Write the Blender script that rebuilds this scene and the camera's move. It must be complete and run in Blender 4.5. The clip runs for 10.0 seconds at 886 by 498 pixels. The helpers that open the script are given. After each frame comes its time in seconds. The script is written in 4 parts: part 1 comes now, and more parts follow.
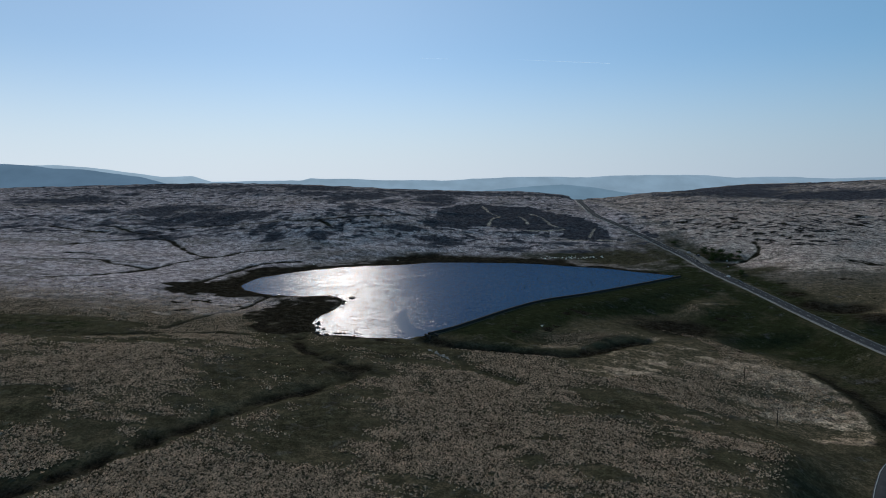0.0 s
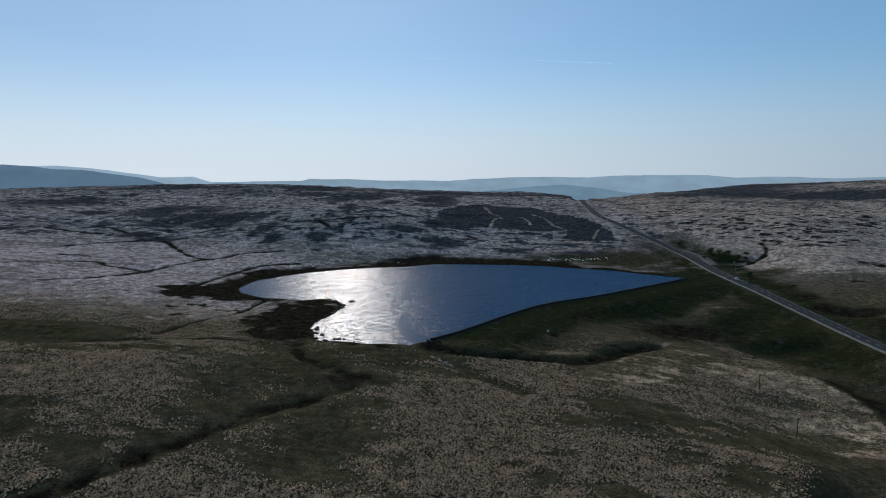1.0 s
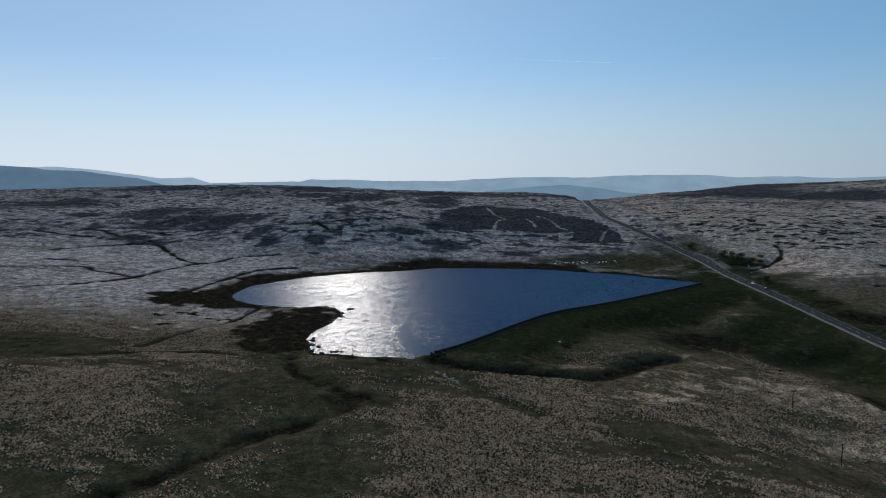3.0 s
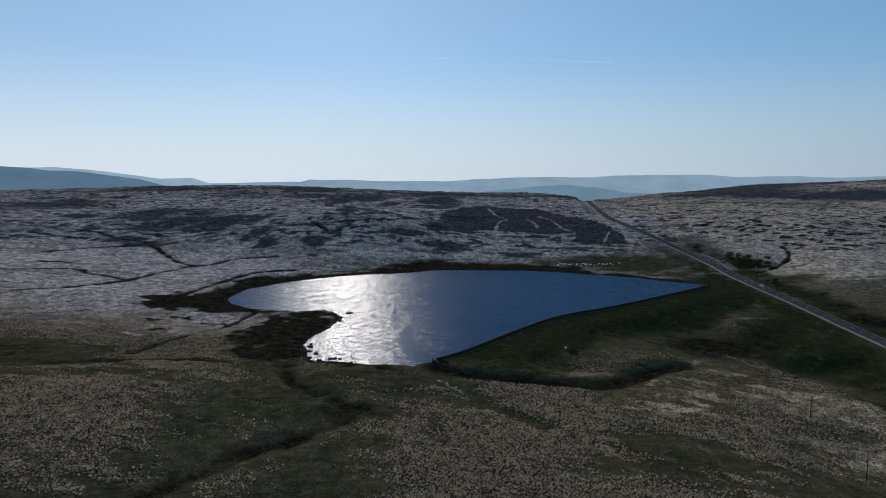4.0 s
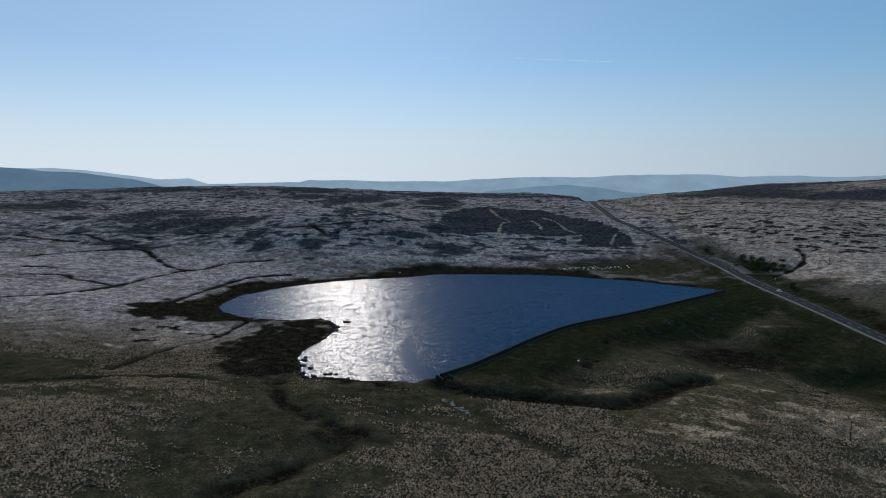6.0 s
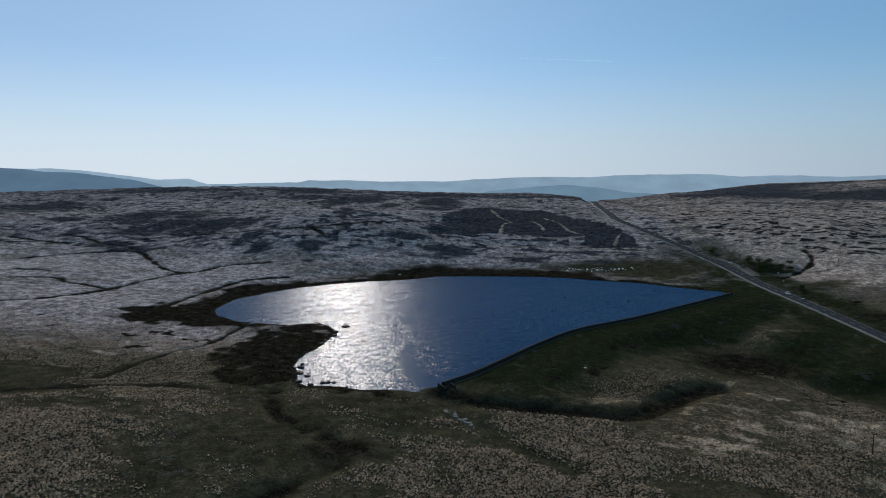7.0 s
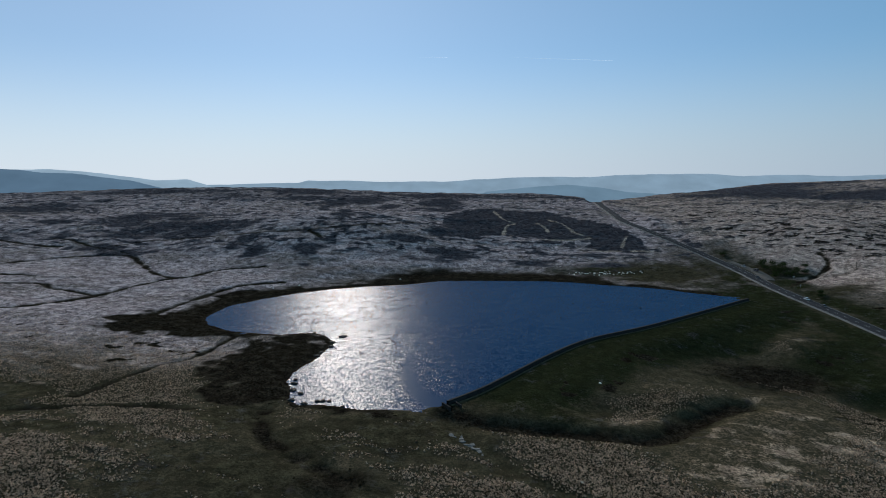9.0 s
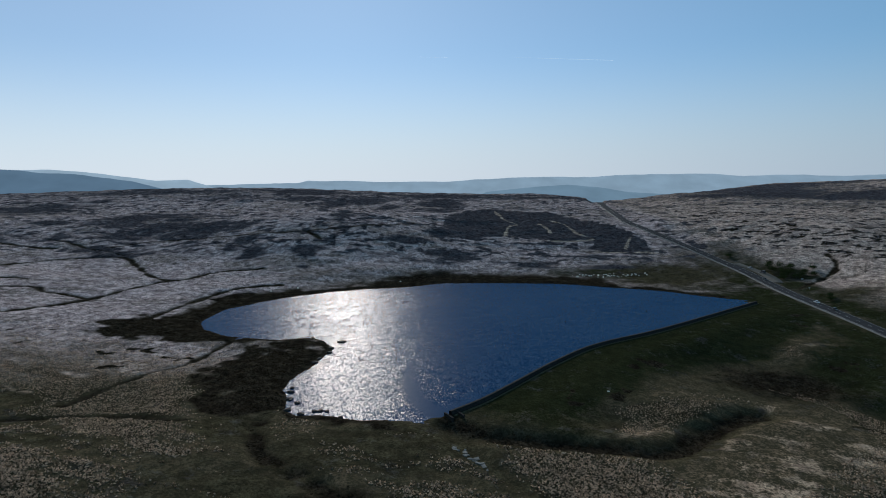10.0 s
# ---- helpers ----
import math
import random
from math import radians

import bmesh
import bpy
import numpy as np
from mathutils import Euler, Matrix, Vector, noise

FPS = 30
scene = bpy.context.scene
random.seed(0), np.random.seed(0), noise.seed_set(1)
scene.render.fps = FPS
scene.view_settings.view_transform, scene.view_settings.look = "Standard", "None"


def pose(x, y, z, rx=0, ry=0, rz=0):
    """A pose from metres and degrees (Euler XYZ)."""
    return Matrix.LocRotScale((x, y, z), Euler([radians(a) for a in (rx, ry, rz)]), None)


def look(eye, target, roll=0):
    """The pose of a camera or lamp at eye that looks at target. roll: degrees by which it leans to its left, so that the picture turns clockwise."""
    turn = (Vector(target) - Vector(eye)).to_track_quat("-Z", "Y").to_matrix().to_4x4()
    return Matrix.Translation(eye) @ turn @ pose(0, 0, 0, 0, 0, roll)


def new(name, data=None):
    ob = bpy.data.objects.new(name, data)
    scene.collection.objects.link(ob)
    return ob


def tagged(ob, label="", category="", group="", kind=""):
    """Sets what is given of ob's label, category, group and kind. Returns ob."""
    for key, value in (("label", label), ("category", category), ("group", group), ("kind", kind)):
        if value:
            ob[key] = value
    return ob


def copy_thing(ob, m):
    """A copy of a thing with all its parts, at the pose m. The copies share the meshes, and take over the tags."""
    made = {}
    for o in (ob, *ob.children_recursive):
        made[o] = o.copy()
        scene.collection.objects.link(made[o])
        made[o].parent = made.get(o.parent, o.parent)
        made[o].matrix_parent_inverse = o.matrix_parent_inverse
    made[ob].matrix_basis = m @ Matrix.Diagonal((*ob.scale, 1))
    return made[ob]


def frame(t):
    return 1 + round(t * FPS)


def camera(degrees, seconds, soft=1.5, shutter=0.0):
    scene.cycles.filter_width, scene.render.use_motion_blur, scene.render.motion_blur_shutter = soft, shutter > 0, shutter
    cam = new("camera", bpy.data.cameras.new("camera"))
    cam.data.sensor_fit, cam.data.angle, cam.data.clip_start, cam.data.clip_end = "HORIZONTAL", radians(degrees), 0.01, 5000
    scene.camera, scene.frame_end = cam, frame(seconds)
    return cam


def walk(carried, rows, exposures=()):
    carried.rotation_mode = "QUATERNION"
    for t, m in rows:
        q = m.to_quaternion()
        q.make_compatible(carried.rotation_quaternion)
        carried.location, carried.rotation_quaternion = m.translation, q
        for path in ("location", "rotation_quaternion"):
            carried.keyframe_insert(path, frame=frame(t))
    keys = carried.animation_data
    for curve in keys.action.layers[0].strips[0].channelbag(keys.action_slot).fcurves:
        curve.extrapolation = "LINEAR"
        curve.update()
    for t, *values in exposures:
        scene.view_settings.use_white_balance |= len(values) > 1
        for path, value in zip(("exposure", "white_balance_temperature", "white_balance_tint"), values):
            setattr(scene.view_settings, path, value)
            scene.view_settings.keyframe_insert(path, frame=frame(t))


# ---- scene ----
# camera: a steady flight towards the reservoir; rows are seconds, x, y, z, yaw, pitch, roll
PATH = [
    (0.0, 0.00, 0.00, 85.00, 0.000, -6.954, 0.027),
    (0.5, -0.61, 5.46, 84.99, 0.022, -6.942, 0.000),
    (1.0, -1.20, 10.93, 84.98, 0.038, -6.931, -0.026),
    (1.5, -1.78, 16.40, 84.99, 0.049, -6.922, -0.053),
    (2.0, -2.35, 21.87, 85.00, 0.055, -6.914, -0.080),
    (2.5, -2.90, 27.33, 85.02, 0.057, -6.908, -0.106),
    (3.0, -3.44, 32.78, 85.04, 0.055, -6.903, -0.133),
    (3.5, -3.97, 38.20, 85.08, 0.051, -6.898, -0.160),
    (4.0, -4.48, 43.59, 85.12, 0.044, -6.895, -0.186),
    (4.5, -4.99, 48.95, 85.17, 0.035, -6.892, -0.213),
    (5.0, -5.47, 54.28, 85.22, 0.025, -6.890, -0.239),
    (5.5, -5.95, 59.55, 85.29, 0.015, -6.889, -0.266),
    (6.0, -6.41, 64.78, 85.36, 0.004, -6.887, -0.293),
    (6.5, -6.86, 69.95, 85.44, -0.006, -6.886, -0.319),
    (7.0, -7.29, 75.05, 85.52, -0.014, -6.885, -0.346),
    (7.5, -7.71, 80.09, 85.62, -0.021, -6.884, -0.373),
    (8.0, -8.12, 85.05, 85.72, -0.025, -6.883, -0.399),
    (8.5, -8.52, 89.93, 85.83, -0.027, -6.881, -0.426),
    (9.0, -8.90, 94.72, 85.95, -0.024, -6.879, -0.453),
    (9.5, -9.27, 99.42, 86.07, -0.018, -6.877, -0.479),
    (10.0, -9.63, 104.02, 86.20, -0.006, -6.873, -0.506),
]


def aim(x, y, z, yaw, pitch, roll):
    a, b = radians(yaw), radians(pitch)
    way = Vector((-math.sin(a) * math.cos(b), math.cos(a) * math.cos(b), math.sin(b)))
    return look(Vector((x, y, z)), Vector((x, y, z)) + way * 100, roll)


cam = camera(72, 10.0, soft=1.0)
walk(cam, [(t, aim(*r)) for t, *r in PATH], [(0.0, -0.7, 6000, 10), (10.0, -0.7, 6000, 10)])

# ---- light ----
SUN_AZIMUTH = -9.8     # degrees right of +y
SUN_HEIGHT = 23.0
world = bpy.data.worlds.new("sky")
scene.world = world
world.use_nodes = True
wn = world.node_tree.nodes
sky = wn.new("ShaderNodeTexSky")
sky.sky_type = "NISHITA"
sky.sun_disc = False
sky.sun_elevation = radians(SUN_HEIGHT)
sky.sun_rotation = radians(SUN_AZIMUTH)
sky.altitude = 400
sky.air_density = 1.0
sky.dust_density = 0.12
sky.ozone_density = 3.0
tint = wn.new("ShaderNodeMix")
tint.data_type, tint.blend_type = "RGBA", "MULTIPLY"
tint.inputs[0].default_value = 1.0
tint.inputs[7].default_value = (0.555, 0.68, 0.83, 1)
world.node_tree.links.new(sky.outputs[0], tint.inputs[6])
way = wn.new("ShaderNodeTexCoord").outputs["Generated"]


def sky_mix(kind, fac, a, b):
    m = wn.new("ShaderNodeMix")
    m.data_type, m.blend_type = "RGBA", kind
    for socket, v in ((m.inputs[0], fac), (m.inputs[6], a), (m.inputs[7], b)):
        if isinstance(v, bpy.types.NodeSocket):
            world.node_tree.links.new(v, socket)
        else:
            socket.default_value = v if isinstance(v, float) else (*v, 1)
    return m.outputs[2]


def sky_ramp(direction, low, high, a, b):
    """From a to b as the sky's direction turns towards the one given."""
    dot, m = wn.new("ShaderNodeVectorMath"), wn.new("ShaderNodeMapRange")
    dot.operation = "DOT_PRODUCT"
    dot.inputs[1].default_value = direction
    m.interpolation_type = "SMOOTHSTEP"
    world.node_tree.links.new(way, dot.inputs[0])
    world.node_tree.links.new(dot.outputs["Value"], m.inputs[0])
    for k, v in enumerate((low, high, a, b)):
        m.inputs[1 + k].default_value = v
    return m.outputs[0]


# thin haze, brighter on the sun's side and thickest towards the horizon
sunward = sky_ramp((-0.75, 0.66, 0.0), -0.4, 1.15, 0.0, 1.0)
thin = sky_mix("MIX", sunward, (1.2, 2.7, 3.2), (3.9, 4.7, 4.7))
thick = sky_mix("MIX", sunward, (5.2, 6.5, 7.7), (11.7, 12.4, 12.9))
clear = sky_mix("ADD", 1.0, tint.outputs[2], thin)
whole = sky_mix("MIX", sky_ramp((0.0, 0.0, 1.0), -0.02, 0.20, 0.92, 0.0), clear, thick)
world.node_tree.links.new(whole, wn["Background"].inputs[0])
wn["Background"].inputs[1].default_value = 0.1

sun = new("sun", bpy.data.lights.new("sun", "SUN"))
sun.data.energy = 4.0
sun.data.angle = radians(0.53)
sun.data.color = (1.0, 0.92, 0.80)
sun_way = Vector((math.sin(radians(SUN_AZIMUTH)) * math.cos(radians(SUN_HEIGHT)),
                  math.cos(radians(SUN_AZIMUTH)) * math.cos(radians(SUN_HEIGHT)), math.sin(radians(SUN_HEIGHT))))
sun.matrix_world = look(sun_way * 3000, (0, 0, 0))


# ---- materials ----
def material(name, rough=0.8):
    m = bpy.data.materials.new(name)
    m.use_nodes = True
    b = m.node_tree.nodes["Principled BSDF"]
    b.inputs["Roughness"].default_value = rough
    return m, m.node_tree.nodes, m.node_tree.links, b


def noise_node(n, l, coord, scale, detail=4.0, rough=0.55):
    t = n.new("ShaderNodeTexNoise")
    t.inputs["Scale"].default_value = scale
    t.inputs["Detail"].default_value = detail
    t.inputs["Roughness"].default_value = rough
    l.new(coord, t.inputs["Vector"])
    return t.outputs["Fac"]


def ramp(n, l, fac, *stops):
    r = n.new("ShaderNodeValToRGB")
    while len(r.color_ramp.elements) < len(stops):
        r.color_ramp.elements.new(0.5)
    for e, (at, c) in zip(r.color_ramp.elements, stops):
        e.position = at
        e.color = (*c, 1) if len(c) == 3 else c
    l.new(fac, r.inputs[0])
    return r.outputs[0]


def mix(n, l, fac, a, b):
    m = n.new("ShaderNodeMix")
    m.data_type = "RGBA"
    for socket, v in ((m.inputs[0], fac), (m.inputs[6], a), (m.inputs[7], b)):
        if isinstance(v, bpy.types.NodeSocket):
            l.new(v, socket)
        else:
            socket.default_value = v if isinstance(v, (int, float)) else (*v, 1)
    return m.outputs[2]


def calc(n, l, op, a, b=0.0):
    m = n.new("ShaderNodeMath")
    m.operation = op
    for socket, v in ((m.inputs[0], a), (m.inputs[1], b)):
        if isinstance(v, bpy.types.NodeSocket):
            l.new(v, socket)
        else:
            socket.default_value = v
    return m.outputs[0]


def bump(n, l, b, height, strength, distance):
    k = n.new("ShaderNodeBump")
    k.inputs["Strength"].default_value = strength
    k.inputs["Distance"].default_value = distance
    l.new(height, k.inputs["Height"])
    l.new(k.outputs[0], b.inputs["Normal"])


def simple(name, dark, light, scale, rough=0.8, relief=0.02, metal=0.0):
    """A surface whose tone wanders between two colours, with fine relief."""
    m, n, l, b = material(name, rough)
    co = n.new("ShaderNodeTexCoord").outputs["Object"]
    broad, fine = noise_node(n, l, co, scale), noise_node(n, l, co, scale * 9, 3)
    both = calc(n, l, "ADD", calc(n, l, "MULTIPLY", broad, 0.6), calc(n, l, "MULTIPLY", fine, 0.4))
    l.new(ramp(n, l, both, (0.32, dark), (0.68, light)), b.inputs["Base Color"])
    b.inputs["Metallic"].default_value = metal
    b.inputs["Specular IOR Level"].default_value = 0.06
    bump(n, l, b, fine, 0.6, relief)
    return m


# far grass and heather colours carry a blue-grey haze tint
HAZED_MAUVE = (0.372, 0.318, 0.324)
STRAW, PALE, OLIVE = (0.210, 0.148, 0.094), (0.415, 0.310, 0.220), (0.050, 0.044, 0.026)
GREEN, HAZED_HEATHER, PEAT_AND_SHADE, TRACK = (0.023, 0.026, 0.012), (0.064, 0.062, 0.070), (0.025, 0.021, 0.015), (0.30, 0.25, 0.20)


def ground_material():
    m, n, l, b = material("moor", 1.0)
    b.inputs["Specular IOR Level"].default_value = 0.0
    co = n.new("ShaderNodeTexCoord").outputs["Object"]
    cover = n.new("ShaderNodeVertexColor")
    cover.layer_name = "cover"
    extra = n.new("ShaderNodeVertexColor")
    extra.layer_name = "extra"
    s1, s2 = n.new("ShaderNodeSeparateColor"), n.new("ShaderNodeSeparateColor")
    l.new(cover.outputs[0], s1.inputs[0])
    l.new(extra.outputs[0], s2.inputs[0])
    tuft = noise_node(n, l, co, 1.1, 5, 0.7)
    clump = noise_node(n, l, co, 0.28, 5, 0.65)
    broad = noise_node(n, l, co, 0.035, 4, 0.6)
    speck = calc(n, l, "ADD", calc(n, l, "MULTIPLY", tuft, 0.6), calc(n, l, "MULTIPLY", clump, 0.4))
    tatter = noise_node(n, l, co, 0.09, 6, 0.7)
    grass = ramp(n, l, speck, (0.47, OLIVE), (0.60, STRAW), (0.75, PALE))
    grass = mix(n, l, calc(n, l, "MULTIPLY", ramp(n, l, broad, (0.4, (0, 0, 0)), (0.62, (1, 1, 1))), 0.45), grass, OLIVE)

    def over(mask, below, colour, soft=0.25, torn=1.6):
        edge = calc(n, l, "ADD", mask, calc(n, l, "MULTIPLY", calc(n, l, "SUBTRACT", speck, 0.5), 1.3))
        edge = calc(n, l, "ADD", edge, calc(n, l, "MULTIPLY", calc(n, l, "SUBTRACT", tatter, 0.5), torn))
        return mix(n, l, ramp(n, l, edge, (0.5 - soft, (0, 0, 0)), (0.5 + soft, (1, 1, 1))), below, colour)

    fine = ramp(n, l, speck, (0.43, (0.34, 0.34, 0.34)), (0.58, (1.66, 1.62, 1.56)))
    lump = ramp(n, l, noise_node(n, l, co, 0.16, 3, 0.6), (0.40, (0.70, 0.66, 0.67)), (0.58, (1.25, 1.24, 1.23)))
    shade_mix = n.new("ShaderNodeMix")
    shade_mix.data_type, shade_mix.blend_type = "RGBA", "MULTIPLY"
    shade_mix.inputs[0].default_value = 1.0
    l.new(fine, shade_mix.inputs[6])
    l.new(lump, shade_mix.inputs[7])
    shade = shade_mix.outputs[2]

    def varied(c, much=1.0):
        k = n.new("ShaderNodeMix")
        k.data_type, k.blend_type = "RGBA", "MULTIPLY"
        k.inputs[0].default_value = much
        k.inputs[6].default_value = (*c, 1)
        l.new(shade, k.inputs[7])
        return k.outputs[2]

    # distant grass shifts to the haze tint, near grass stays pale
    bleached = mix(n, l, extra.outputs[1], varied(PALE), varied(HAZED_MAUVE))
    c = over(s2.outputs[1], mix(n, l, calc(n, l, "MULTIPLY", extra.outputs[1], 0.5), grass, varied(HAZED_MAUVE)), bleached)
    c = over(s1.outputs[1], c, varied(GREEN, 0.45), 0.35)
    c = over(s1.outputs[2], c, varied(OLIVE, 0.7))
    c = over(s1.outputs[0], c, varied(HAZED_HEATHER), 0.34, 2.2)
    c = over(s2.outputs[2], c, varied(PEAT_AND_SHADE), 0.28, 1.0)
    c = over(s2.outputs[0], c, varied(TRACK), 0.2, 0.7)
    l.new(c, b.inputs["Base Color"])
    bump(n, l, b, speck, 1.0, 0.9)
    return m


def water_material():
    """Wind-roughened water: small facets that lean more along the wind than across it."""
    m, n, l, b = material("lake_water", 0.26)
    b.inputs["Specular IOR Level"].default_value = 0.022
    # this blue stands in for most of the sky's reflection
    b.inputs["Base Color"].default_value = (0.0003, 0.033, 0.094, 1)
    b.inputs["IOR"].default_value = 1.333
    co = n.new("ShaderNodeTexCoord").outputs["Object"]
    gusts = noise_node(n, l, co, 0.018, 3, 0.55)
    calm = n.new("ShaderNodeVertexColor")
    calm.layer_name = "calm"
    still = n.new("ShaderNodeSeparateColor")
    l.new(calm.outputs[0], still.inputs[0])
    force = calc(n, l, "MULTIPLY", ramp(n, l, gusts, (0.35, (0.7, 0.7, 0.7)), (0.65, (1, 1, 1))),
                 calc(n, l, "SUBTRACT", 1.0, still.outputs[0]))
    lean = None
    for size, (across, along) in (((1.8, 0.60), (0.75, 0.90)), ((0.30, 0.16), (0.18, 0.25))):
        stretch = n.new("ShaderNodeMapping")
        stretch.inputs["Scale"].default_value = (*size, 1.0)
        stretch.inputs["Rotation"].default_value = (0, 0, radians(6))
        l.new(co, stretch.inputs[0])
        t = n.new("ShaderNodeTexNoise")
        t.inputs["Scale"].default_value, t.inputs["Detail"].default_value = 1.0, 1.0
        l.new(stretch.outputs[0], t.inputs["Vector"])
        tilt = n.new("ShaderNodeVectorMath")
        tilt.operation = "MULTIPLY_ADD"
        l.new(t.outputs["Color"], tilt.inputs[0])
        tilt.inputs[1].default_value = (across, along, 0)
        tilt.inputs[2].default_value = (-across / 2, -along / 2, 0)
        both = n.new("ShaderNodeVectorMath")
        l.new(tilt.outputs[0], both.inputs[0])
        if lean:
            l.new(lean, both.inputs[1])
        lean = both.outputs[0]
    scaled, up, unit = n.new("ShaderNodeVectorMath"), n.new("ShaderNodeVectorMath"), n.new("ShaderNodeVectorMath")
    scaled.operation, unit.operation = "SCALE", "NORMALIZE"
    l.new(lean, scaled.inputs[0])
    l.new(force, scaled.inputs["Scale"])
    l.new(scaled.outputs[0], up.inputs[0])
    up.inputs[1].default_value = (0, 0, 1)
    l.new(up.outputs[0], unit.inputs[0])
    l.new(unit.outputs[0], b.inputs["Normal"])
    return m


def tuft_material(name, dark, light, through_=0.3):
    """Small plants in one mesh: the tone differs from plant to plant, the light passes a little through."""
    m, n, l, b = material(name, 1.0)
    b.inputs["Specular IOR Level"].default_value = 0.0
    each = n.new("ShaderNodeNewGeometry").outputs["Random Per Island"]
    co = n.new("ShaderNodeTexCoord").outputs["Object"]
    patch = noise_node(n, l, co, 0.22, 4, 0.65)
    both = calc(n, l, "ADD", calc(n, l, "MULTIPLY", each, 0.5), calc(n, l, "MULTIPLY", patch, 0.9))
    colour = ramp(n, l, both, (0.45, dark), (0.98, light))
    l.new(colour, b.inputs["Base Color"])
    thin, blend = n.new("ShaderNodeBsdfTranslucent"), n.new("ShaderNodeMixShader")
    l.new(colour, thin.inputs[0])
    blend.inputs[0].default_value = through_
    l.new(b.outputs[0], blend.inputs[1])
    l.new(thin.outputs[0], blend.inputs[2])
    l.new(blend.outputs[0], n["Material Output"].inputs[0])
    return m


# blue-grey glow that puts the haze into the hill's own surface
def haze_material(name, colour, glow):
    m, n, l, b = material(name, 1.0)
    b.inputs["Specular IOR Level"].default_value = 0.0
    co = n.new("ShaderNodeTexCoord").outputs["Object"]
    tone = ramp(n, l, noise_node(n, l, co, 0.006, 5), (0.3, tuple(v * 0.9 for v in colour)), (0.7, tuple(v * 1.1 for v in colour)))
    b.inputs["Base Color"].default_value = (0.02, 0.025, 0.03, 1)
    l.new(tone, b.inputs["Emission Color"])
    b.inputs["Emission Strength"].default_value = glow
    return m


MOOR = ground_material()
WATER = water_material()
ASPHALT = simple("asphalt", (0.030, 0.030, 0.032), (0.052, 0.052, 0.055), 0.4, 1.0, 0.01)
ASPHALT.node_tree.nodes["Principled BSDF"].inputs["Specular IOR Level"].default_value = 0.02
GRIT = simple("roadside_grit", (0.07, 0.064, 0.055), (0.14, 0.13, 0.115), 0.5, 0.95, 0.03)
PATH = simple("worn_path", (0.045, 0.042, 0.026), (0.085, 0.078, 0.05), 0.5, 1.0, 0.02)
KERB = simple("pale_kerb", (0.16, 0.15, 0.13), (0.30, 0.28, 0.25), 0.6, 0.95, 0.02)
ROAD_PAINT = simple("road_paint", (0.22, 0.22, 0.21), (0.45, 0.45, 0.43), 1.0, 0.6, 0.002)
STONE = simple("gritstone", (0.016, 0.016, 0.016), (0.042, 0.039, 0.036), 0.7, 1.0, 0.05)
COPING = simple("coping_stone", (0.016, 0.016, 0.016), (0.040, 0.038, 0.036), 0.6, 1.0, 0.03)
CONCRETE = simple("weathered_concrete", (0.10, 0.098, 0.09), (0.22, 0.215, 0.20), 0.5, 0.85, 0.02)
PALE_LUMP = simple("pale_lump", (0.75, 0.70, 0.60), (0.92, 0.87, 0.76), 0.8, 0.8, 0.03)
DARK_ROCK = simple("wet_peat_rock", (0.02, 0.018, 0.016), (0.06, 0.055, 0.05), 0.8, 0.7, 0.04)
POLE_WOOD = simple("pole_wood", (0.035, 0.028, 0.022), (0.09, 0.075, 0.06), 2.0, 0.85, 0.01)
POST_WOOD = simple("post_wood", (0.08, 0.07, 0.06), (0.2, 0.18, 0.15), 3.0, 0.9, 0.01)
STEEL = simple("galvanised_steel", (0.3, 0.3, 0.31), (0.5, 0.5, 0.51), 4.0, 0.5, 0.002, 0.8)
PORCELAIN = simple("insulator", (0.15, 0.08, 0.05), (0.25, 0.14, 0.09), 5.0, 0.3, 0.001)
TUSSOCK = tuft_material("moor_grass", (0.095, 0.070, 0.046), (0.88, 0.66, 0.48), 0.6)
STALK = tuft_material("bleached_stalks", (0.22, 0.160, 0.105), (0.68, 0.50, 0.36), 0.6)
RUSH = tuft_material("rushes", (0.013, 0.010, 0.006), (0.034, 0.025, 0.013), 0.1)
# clumps lightened to match the haze-tinted heather ground
HEATH = tuft_material("heather", (0.046, 0.044, 0.052), (0.115, 0.108, 0.118))
LEAF = tuft_material("leaves", (0.018, 0.026, 0.010), (0.055, 0.075, 0.028))
BARK = simple("bark", (0.04, 0.033, 0.028), (0.10, 0.085, 0.07), 3.0, 0.9, 0.02)
GLASS, _n, _l, _b = material("car_glass", 0.05)
_b.inputs["Base Color"].default_value = (0.012, 0.014, 0.016, 1)
TYRE = simple("tyre_rubber", (0.015, 0.015, 0.015), (0.03, 0.03, 0.03), 6.0, 0.9, 0.004)
LAMP_CLEAR, _n, _l, _b = material("headlight_lens", 0.1)
_b.inputs["Base Color"].default_value = (0.7, 0.7, 0.7, 1)
LAMP_RED, _n, _l, _b = material("tail_light_lens", 0.2)
_b.inputs["Base Color"].default_value = (0.35, 0.01, 0.01, 1)


def car_paint(name, colour, metal=0.0):
    m, n, l, b = material(name, 0.28)
    b.inputs["Metallic"].default_value = metal
    b.inputs["Coat Weight"].default_value = 0.6
    co = n.new("ShaderNodeTexCoord").outputs["Object"]
    l.new(ramp(n, l, noise_node(n, l, co, 1.5), (0.3, tuple(0.85 * v for v in colour)), (0.7, colour)), b.inputs["Base Color"])
    return m


# ---- land ----
def smooth(a, b, v):
    s = np.clip((v - a) / (b - a), 0, 1)
    return s * s * (3 - 2 * s)


def mound(x, y, cx, cy, rx, ry, turn=0.0):
    c, s = math.cos(radians(turn)), math.sin(radians(turn))
    u, v = ((x - cx) * c + (y - cy) * s) / rx, ((y - cy) * c - (x - cx) * s) / ry
    return np.exp(-(u * u + v * v))


